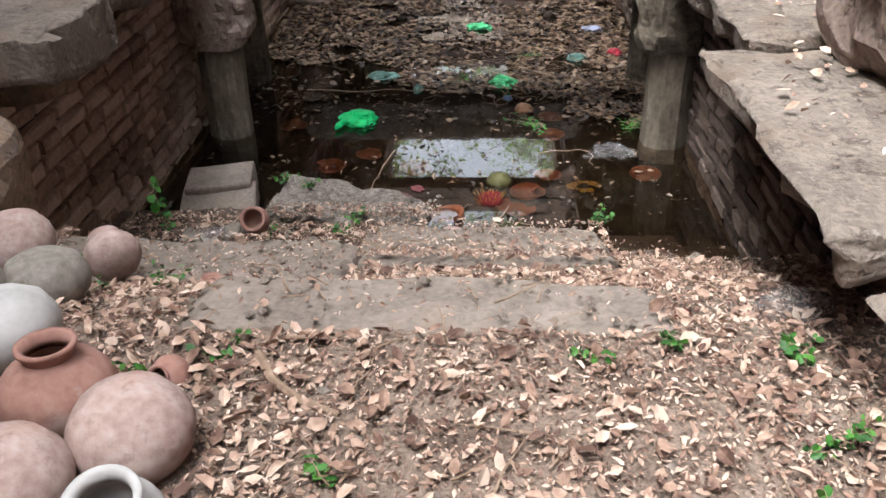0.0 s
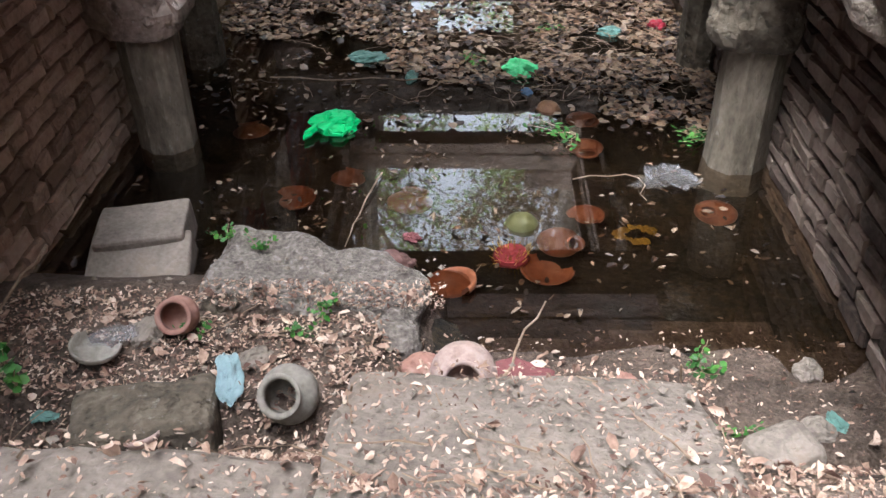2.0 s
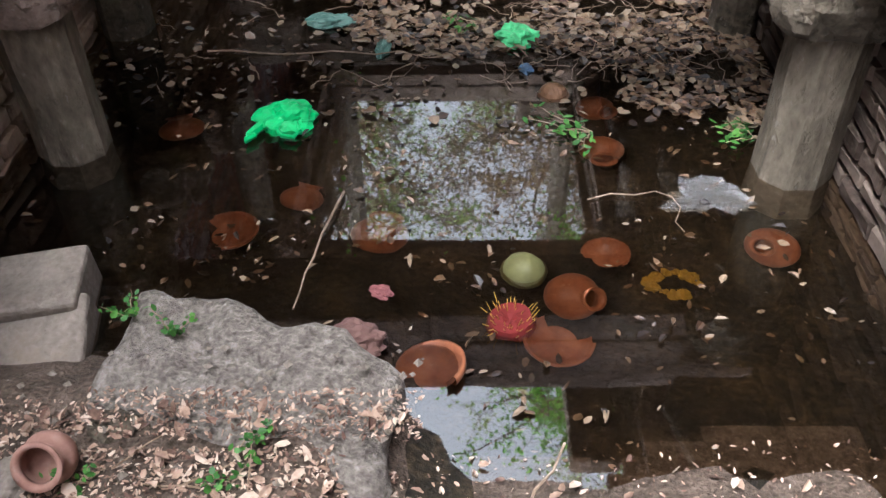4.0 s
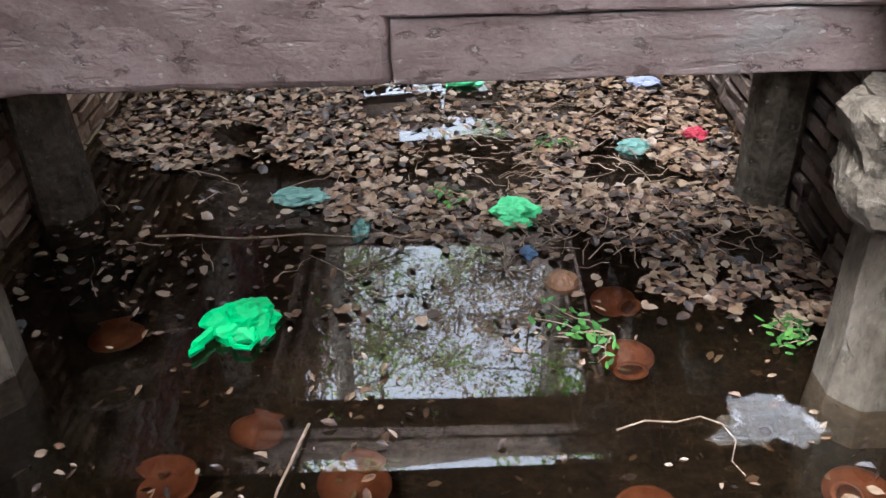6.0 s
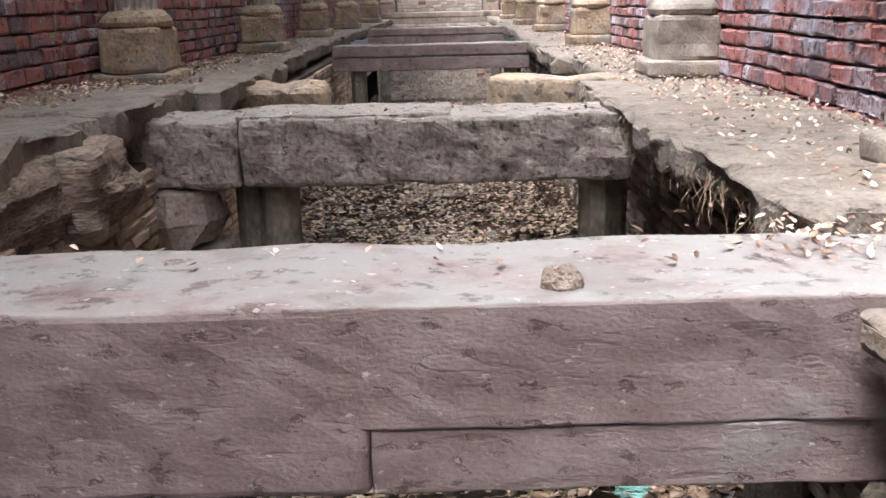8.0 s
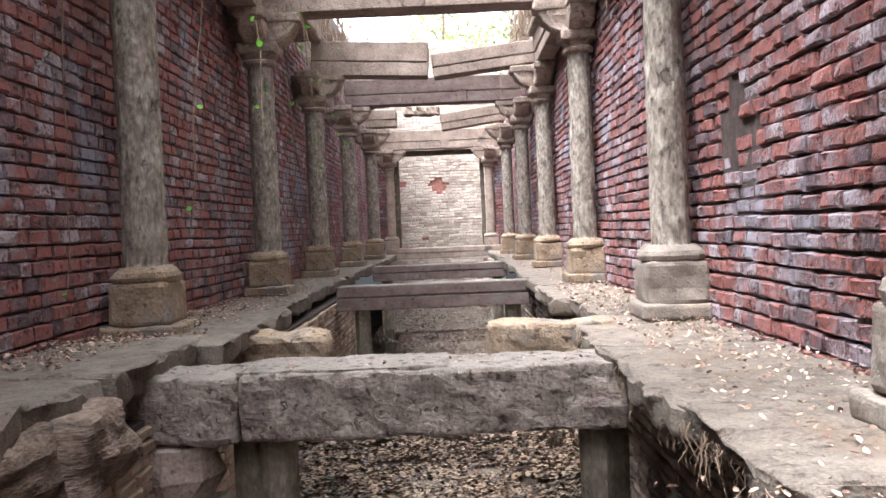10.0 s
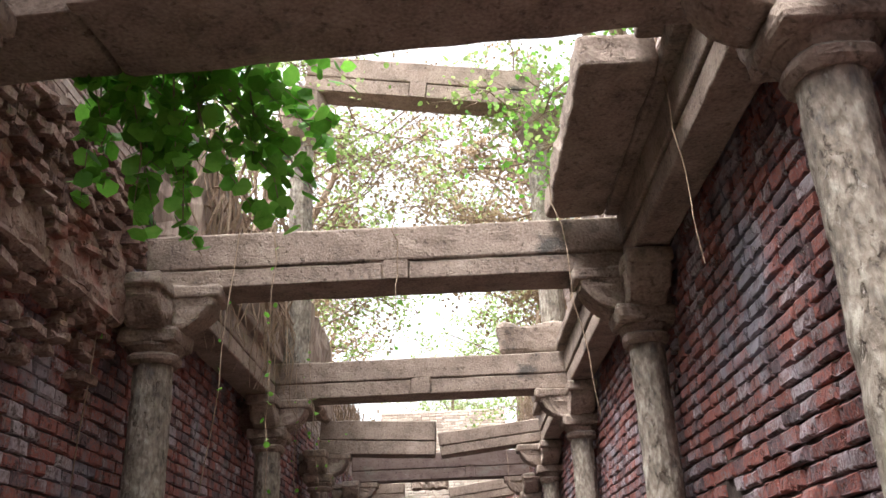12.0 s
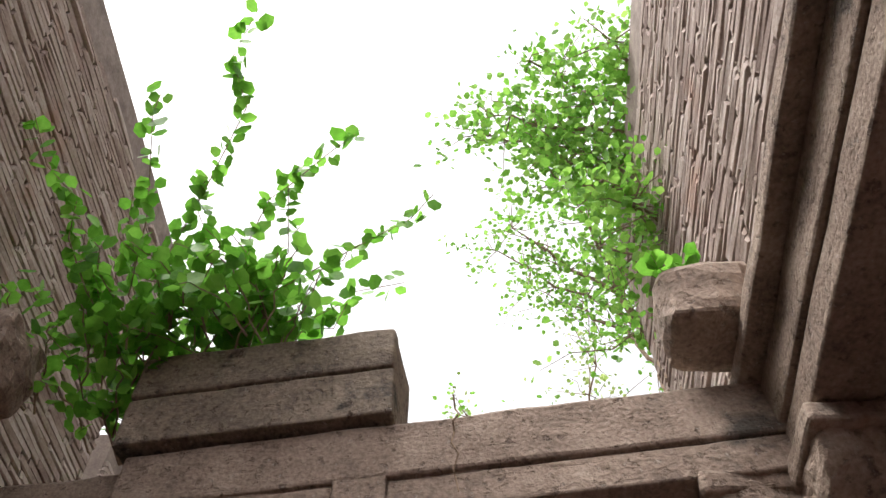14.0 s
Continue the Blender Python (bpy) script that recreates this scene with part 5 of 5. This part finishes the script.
stick([(-0.22, -3.36, 0.93), (-0.17, -3.45, 0.935), (-0.1, -3.51, 0.93), (-0.02, -3.545, 0.93)], 0.012, "bent dry stick on the leaves")
stick([(-0.22, -3.31, 0.935), (-0.1, -3.30, 0.935), (-0.05, -3.305, 0.93)], 0.006, "thin dry stick on the leaves")
stick(wander((-0.26, -0.24, 0.012), (-0.35, -0.8, 0.012), 7, 0.012, R), 0.0045, "pale stick floating in the water")
stick(wander((0.22, -1.72, 0.2), (0.36, -1.48, 0.3), 5, 0.01, R), 0.005, "pale stick leaning in the rag")
stick(wander((-1.3, -1.15, 0.25), (-1.36, -1.6, 0.2), 6, 0.01, R), 0.007, "pale stick against the channel wall")
stick(wander((-0.95, 0.75, 0.012), (0.1, 0.7, 0.012), 10, 0.02, R), 0.0045, "long twig floating at the edge of the leaves")
stick(wander((0.0, 0.72, 0.01), (-0.22, 0.45, 0.01), 7, 0.02, R), 0.0035, "curved twig floating in the water")
stick([(0.56, -0.28, 0.008), (0.64, -0.25, 0.01), (0.72, -0.26, 0.012), (0.79, -0.24, 0.012), (0.84, -0.27, 0.012), (0.86, -0.33, 0.011), (0.83, -0.40, 0.01), (0.85, -0.45, 0.01)], 0.003, "curling stem floating in the water")

# ---- living plants ----
LEAF_WEED = material("weed_leaf", [(0.02, 0.07, 0.012), (0.04, 0.13, 0.02), (0.075, 0.19, 0.03)], 8.0, vary="island", rough=0.5, bump=0.1)

def sprig(name, root, tips, leaf, label, category, mat=LEAF_GREEN, r=0.004, step=0.05, sag=0.0, width=0.5, seed=1, tilt=0.6):
    rr = random.Random(seed)
    rng = np.random.default_rng(seed)
    th = thing(name, label, category)
    bm = bmesh.new()
    pts = []
    for tip in tips:
        start = root
        if len(tip) == 2:
            start, tip = tip
        path = wander(start, tip, 7, (Vector(tip) - Vector(start)).length * 0.055, rr, sag)
        tube(bm, path, r, r * 0.4, 5)
        for a, b in zip(path[1:], path[2:]):
            n = max(1, int((b - a).length / step))
            for k in range(n):
                for side in (-1, 1):
                    p = a.lerp(b, (k + rr.random() * 0.5) / n)
                    d = (b - a).normalized().cross(Vector((0, 0, 1)))
                    pts.append(tuple(p + d * side * leaf[1] * 0.45 + Vector((rr.uniform(-1, 1), rr.uniform(-1, 1), rr.uniform(-1, 1))) * leaf[0] * 0.4))
    part("stem", bm, TWIG, th)
    ob = new("foliage", leaves("foliage", mat, pts, leaf, rng, tilt, width, 0.25))
    ob.parent = th
    return th


CLIMB = (-1.45, 1.32, 5.62)
ups = [(-0.78, -0.34, 8.0), (-0.18, 0.4, 7.6), (0.27, 0.7, 7.2), (0.06, 1.09, 6.8), (-1.32, -0.08, 7.4), (-1.96, -0.12, 7.0), (-2.14, 0.69, 6.6), (-0.33, 1.08, 6.6), (-1.75, 0.51, 6.7), (-0.52, 0.5, 7.2), (-1.5, 0.4, 6.9), (-1.1, 0.4, 7.1)]
for k in range(46):
    a = (R.uniform(-1.75, -0.55), R.uniform(0.85, 1.25), R.uniform(6.0, 6.35))
    ups.append((a, (a[0] + R.uniform(-0.5, 0.5), a[1] - R.uniform(0.1, 0.55), a[2] + R.uniform(-0.12, 0.55))))
for k in range(12):
    a = (R.uniform(-2.2, -1.45), R.uniform(0.9, 1.3), R.uniform(5.6, 6.0))
    ups.append((a, (a[0] + R.uniform(-0.35, 0.25), a[1] - R.uniform(0.2, 0.6), a[2] + R.uniform(0.0, 0.4))))
sprig("climbing_plant", CLIMB, ups, (0.07, 0.115), "bright green round-leaved climber spilling over a lintel", "climbing plant", r=0.007, step=0.06, width=0.5, seed=3, tilt=0.9, sag=-0.12)
downs = []
for k in range(36):
    a = (R.uniform(-1.5, -0.6), R.uniform(1.65, 2.0), R.uniform(4.7, 5.45))
    downs.append((a, (a[0] + R.uniform(-0.3, 0.55), a[1] + R.uniform(-0.05, 0.3), a[2] - R.uniform(0.15, 0.75))))
downs += [(-0.1, 1.9, 4.95), (-0.2, 1.9, 4.7), (-0.86, 1.9, 4.0), (-1.14, 1.9, 4.1), (-0.56, 1.9, 4.15), (-1.5, 1.9, 4.3)]
sprig("climbing_plant", (-1.3, 1.6, 5.5), downs, (0.075, 0.12), "green round-leaved climber hanging behind a lintel", "climbing plant", r=0.006, step=0.055, width=0.5, seed=4, tilt=0.9)
rough_top = block(-2.46, -2.24, 1.66, 4.55, 4.5, 5.62, 0.1, 0.1, 0.07, 3.0, 61)
masonry = solid("eroded_masonry", rough_top, RUBBLE, "eroded overhanging brick rubble at the wall head", "masonry", kind="structure")
V, F = [], []
for _ in range(330):
    y, z = R.uniform(1.6, 4.6), R.uniform(3.9, 5.66)
    out_x = -2.42 + 0.2 * min(1, max(0, (z - 4.2) / 1.0)) + R.uniform(-0.07, 0.05)
    if z < 4.4 and R.random() < 0.45:
        continue
    k = R.randrange(10)
    m = pose(out_x, y, z, R.uniform(-7, 7), R.uniform(-7, 7), 90 + R.uniform(-12, 12)) @ Matrix.Diagonal((R.uniform(0.1, 0.26), R.uniform(0.1, 0.2), R.uniform(0.05, 0.09), 1))
    off = len(V)
    V += [tuple(m @ Vector(p)) for p in FORMS[k]]
    F += [tuple(i + off for i in f) for f in FACES[k]]
me = bpy.data.meshes.new("brick_rubble")
me.from_pydata(V, [], F)
me.materials.append(RUBBLE)
run = new("brick_rubble", me)
run.parent = masonry
tagged(run, kind="stuff")

sprig("sprout", (1.5, 0.6, 5.93), [(1.36, 0.45, 6.05), (1.6, 0.5, 6.1), (1.42, 0.62, 6.15)], (0.07, 0.11), "green leafy sprout growing from a corbel", "plant", step=0.06, seed=5)
for k, (x, y, n) in enumerate([(-0.78, -2.88, 3), (-0.62, -2.83, 4), (-0.98, -2.66, 3), (0.66, -3.32, 3), (0.9, -3.36, 5), (0.9, -3.62, 4), (-0.3, -3.36, 2), (-0.45, -3.42, 3), (-0.74, -0.98, 3), (-0.6, -1.05, 3), (-0.3, -1.38, 3), (-0.36, -1.5, 3), (-0.72, -1.52, 2), (0.66, -1.98, 4), (0.0, -3.75, 2), (0.45, -3.35, 2), (0.9, -1.75, 3), (0.85, -3.8, 4)]):
    z = bank_top(x, y)
    tips = [(x + R.uniform(-0.08, 0.08), y + R.uniform(-0.08, 0.08), z + R.uniform(0.03, 0.06)) for _ in range(n)]
    sprig("seedling", (x, y, z), tips, (0.012, 0.026), "small green seedling among fallen leaves", "plant", r=0.002, step=0.04, width=0.32, seed=20 + k, mat=LEAF_WEED)
sprig("weed", (-0.9, -2.1, 0.5), [(-0.92, -2.08, 0.74), (-0.88, -2.12, 0.66)], (0.025, 0.05), "pale green weed growing at the edge of the step", "plant", mat=LEAF_WEED, r=0.003, step=0.07, seed=40, width=0.45)
for k, (x, y, tips) in enumerate([(0.62, 0.12, [(0.4, 0.3, 0.02), (0.36, 0.2, 0.02), (0.55, -0.02, 0.02), (0.45, 0.12, 0.02)]), (1.2, 0.08, [(1.05, 0.12, 0.03), (1.08, 0.02, 0.03), (1.15, 0.16, 0.04)]), (0.2, 1.0, [(0.1, 0.9, 0.02), (0.05, 1.05, 0.02)]), (0.6, 1.5, [(0.5, 1.4, 0.02), (0.66, 1.38, 0.02)])]):
    sprig("floating_sprig", (x, y, 0.012), tips, (0.025, 0.045), "green leafy sprig floating on the water", "plant", mat=LEAF_WEED, r=0.003, step=0.035, width=0.22, seed=50 + k, tilt=0.3)


def vine(a, b, label, seed, sag=0.0, leafy=0.3, r=0.0055):
    rr = random.Random(seed)
    th = thing("hanging_vine", label, "vine", None, "hanging vines")
    path = wander(a, b, 9, 0.03, rr, sag)
    bm = bmesh.new()
    tube(bm, path, r, r * 0.6, 5)
    part("stem", bm, TWIG, th)
    pts = [tuple(p.lerp(q, rr.random()) + Vector((rr.uniform(-0.04, 0.04), rr.uniform(-0.04, 0.04), 0))) for p, q in zip(path, path[1:]) for _ in range(3) if rr.random() < leafy]
    if pts:
        ob = new("foliage", leaves("foliage", LEAF_GREEN, pts, (0.03, 0.06), np.random.default_rng(seed), 0.8, 0.4, 0.2))
        ob.parent = th


for k, (a, b, sg, lf) in enumerate([((-2.3, 4.2, 5.0), (-2.34, 4.0, 1.8), 0, 0.1), ((-1.45, 4.83, 5.42), (-1.58, 4.3, 2.2), 0, 0.15), ((-1.15, 4.83, 5.42), (-1.1, 4.6, 2.9), 0, 0.5), ((-1.6, 8.9, 5.2), (-1.0, 8.9, 3.2), 0.1, 0.4), ((-1.5, 8.8, 5.6), (-1.2, 8.7, 1.5), 0.0, 0.6), ((-1.9, 8.7, 5.2), (-0.9, 8.9, 4.6), 0.6, 0.2), ((-1.7, 9.0, 5.3), (-1.6, 8.6, 2.2), 0, 0.3), ((1.75, 2.7, 5.5), (1.75, 2.45, 4.05), 0, 0), ((1.2, 4.4, 5.6), (1.4, 4.3, 3.6), 0, 0), ((-0.1, 4.8, 5.5), (-0.12, 4.8, 4.3), 0, 0.1), ((1.2, 13.7, 5.25), (1.25, 13.2, 3.8), 0, 0.05), ((1.25, 0.9, 1.36), (1.2, 1.0, 0.85), 0, 0), ((-2.28, 2.4, 5.3), (-2.2, 2.3, 3.9), 0.0, 0.3), ((0.35, 0.85, 5.5), (0.36, 0.85, 4.9), 0, 0)]):
    vine(a, b, "thin dry vine hanging from the stonework", 300 + k, sg, lf)

bm = bmesh.new()
for _ in range(260):
    y = R.uniform(0.62, 4.5)
    x = 1.14 + R.uniform(-0.02, 0.09)
    z = 1.34
    tube(bm, wander((x, y, z), (x + R.uniform(-0.05, 0.03), y + R.uniform(-0.06, 0.06), z - R.uniform(0.05, 0.22)), 4, 0.02, R), 0.003, 0.0012, 4)
solid("edge_roots", bm, TWIG, "fringe of thin dry roots along the ledge edge", "roots", kind="stuff")

# root mats over the upper walls and lintels
for k, (x, y0, y1, z0, z1, n) in enumerate([(2.0, 9.5, 20, 5.5, 7.4, 90), (-2.2, 9.5, 22, 5.5, 7.2, 110), (2.08, 2.5, 3.1, 5.6, 8.0, 24), (-1.85, 5.4, 9, 5.3, 7.0, 120)]):
    bm = bmesh.new()
    for _ in range(n):
        y = R.uniform(y0, y1)
        top_z = R.uniform((z0 + z1) / 2, z1 + 0.3)
        tube(bm, wander((x + R.uniform(-0.1, 0.1), y, top_z), (x + R.uniform(-0.25, 0.15), y + R.uniform(-0.5, 0.5), R.uniform(z0 - 0.6, z0 + 0.6)), 6, 0.09, R), R.uniform(0.008, 0.025), 0.004, 4)
    solid("hanging_roots", bm, TWIG, "mat of dry hanging roots over the wall head", "roots", kind="stuff")


# ---- trees ----
def tree(x, y, h, spread, n_leaf, mat, label, seed, lean=(0, 0), leaf=(0.05, 0.105), bare=0.0):
    rr = random.Random(seed)
    th = thing("tree", label, "tree", pose(x, y, 6.98), "trees round the well")
    bm = bmesh.new()
    top = Vector((lean[0], lean[1], h))
    trunk = wander((0, 0, 0), top * 0.75, 6, 0.15, rr)
    tube(bm, trunk, 0.16, 0.05, 8)
    part("trunk", bm, BARK, th)
    ends = []
    for k in range(16):
        limb_bm = bmesh.new()
        a = trunk[rr.randint(1, 6)]
        an = rr.uniform(0, 2 * math.pi)
        b = a + Vector((math.cos(an) * spread * rr.uniform(0.5, 1.1) + lean[0] * 0.4, math.sin(an) * spread * rr.uniform(0.5, 1.1) + lean[1] * 0.4, rr.uniform(-0.1, 0.45) * h))
        pth = wander(a, b, 5, spread * 0.09, rr)
        tube(limb_bm, pth, 0.035, 0.01, 5)
        for p in pth[2:]:
            for _ in range(5):
                q = p + Vector((rr.gauss(0, 1), rr.gauss(0, 1), rr.gauss(0, 0.8))) * spread * 0.25
                tube(limb_bm, wander(p, q, 3, 0.06, rr), 0.01, 0.003, 4)
                ends.append((p, q))
        part("limb", limb_bm, BARK, th)
    pts = []
    while len(pts) < n_leaf * (1.6 if y < 8 else 2.2):
        p, q = rr.choice(ends)
        c = p.lerp(q, rr.uniform(0.3, 1.1))
        pts.append((c.x + rr.gauss(0, 0.12), c.y + rr.gauss(0, 0.12), c.z + rr.gauss(0, 0.12)))
    ob = new("crown", leaves("crown", mat, pts, leaf, np.random.default_rng(seed), 0.9, 0.4, 0.3))
    ob.parent = th
    return th


for k, (x, y, h, sp, n, mt, lean) in enumerate([
        (3.3, 5.2, 7.0, 1.5, 3600, LEAF_LIME, (-1.0, 0.2)), (3.6, 9.5, 6.5, 2.0, 1800, LEAF_TREE, (-1.8, 0)), (-3.6, 12.5, 6.0, 2.2, 1200, LEAF_TREE, (1.6, 0.5)),
        (3.4, 14.5, 5.5, 2.2, 3000, LEAF_TAN, (-2.0, 0)), (-3.7, 18.0, 5.5, 2.4, 2000, LEAF_TREE, (2.0, 0)), (3.6, 20.0, 6.0, 2.6, 2200, LEAF_TREE, (-2.0, 0)),
        (0.3, 37.0, 6.5, 3.0, 3500, LEAF_TREE, (0, 0)), (-4.2, 26.0, 6.5, 2.4, 3000, LEAF_TAN, (0.8, 0)), (-3.9, 3.5, 6.0, 1.4, 2200, LEAF_LIME, (-0.2, 0.8)),
        # first two: unseen trees behind the camera, added to block sky light
        (-6.5, -4.5, 6.0, 2.2, 4200, LEAF_TREE, (0.2, 0)), (6.3, -4.2, 6.0, 2.2, 4200, LEAF_TREE, (-0.2, 0)), (3.4, 2.3, 5.0, 1.1, 4200, LEAF_LIME, (-1.35, -0.3)), (-3.7, 7.5, 5.0, 1.8, 1900, LEAF_TREE, (0.8, 0)), (-3.6, 15.0, 6.5, 2.4, 1600, LEAF_TAN, (2.2, 0)), (3.7, 17.5, 6.5, 2.4, 2000, LEAF_TAN, (-2.0, 0)), (4.0, 24.5, 6.0, 2.4, 3600, LEAF_TREE, (-0.8, 0)), (3.5, 7.4, 6.0, 1.6, 2400, LEAF_LIME, (-1.9, 0.3))]):
    tree(x, y, h, sp, n, mt, "leafy tree leaning over the mouth of the well" if mt is not LEAF_TAN else "half-bare dry tree beside the well", 400 + k, lean)
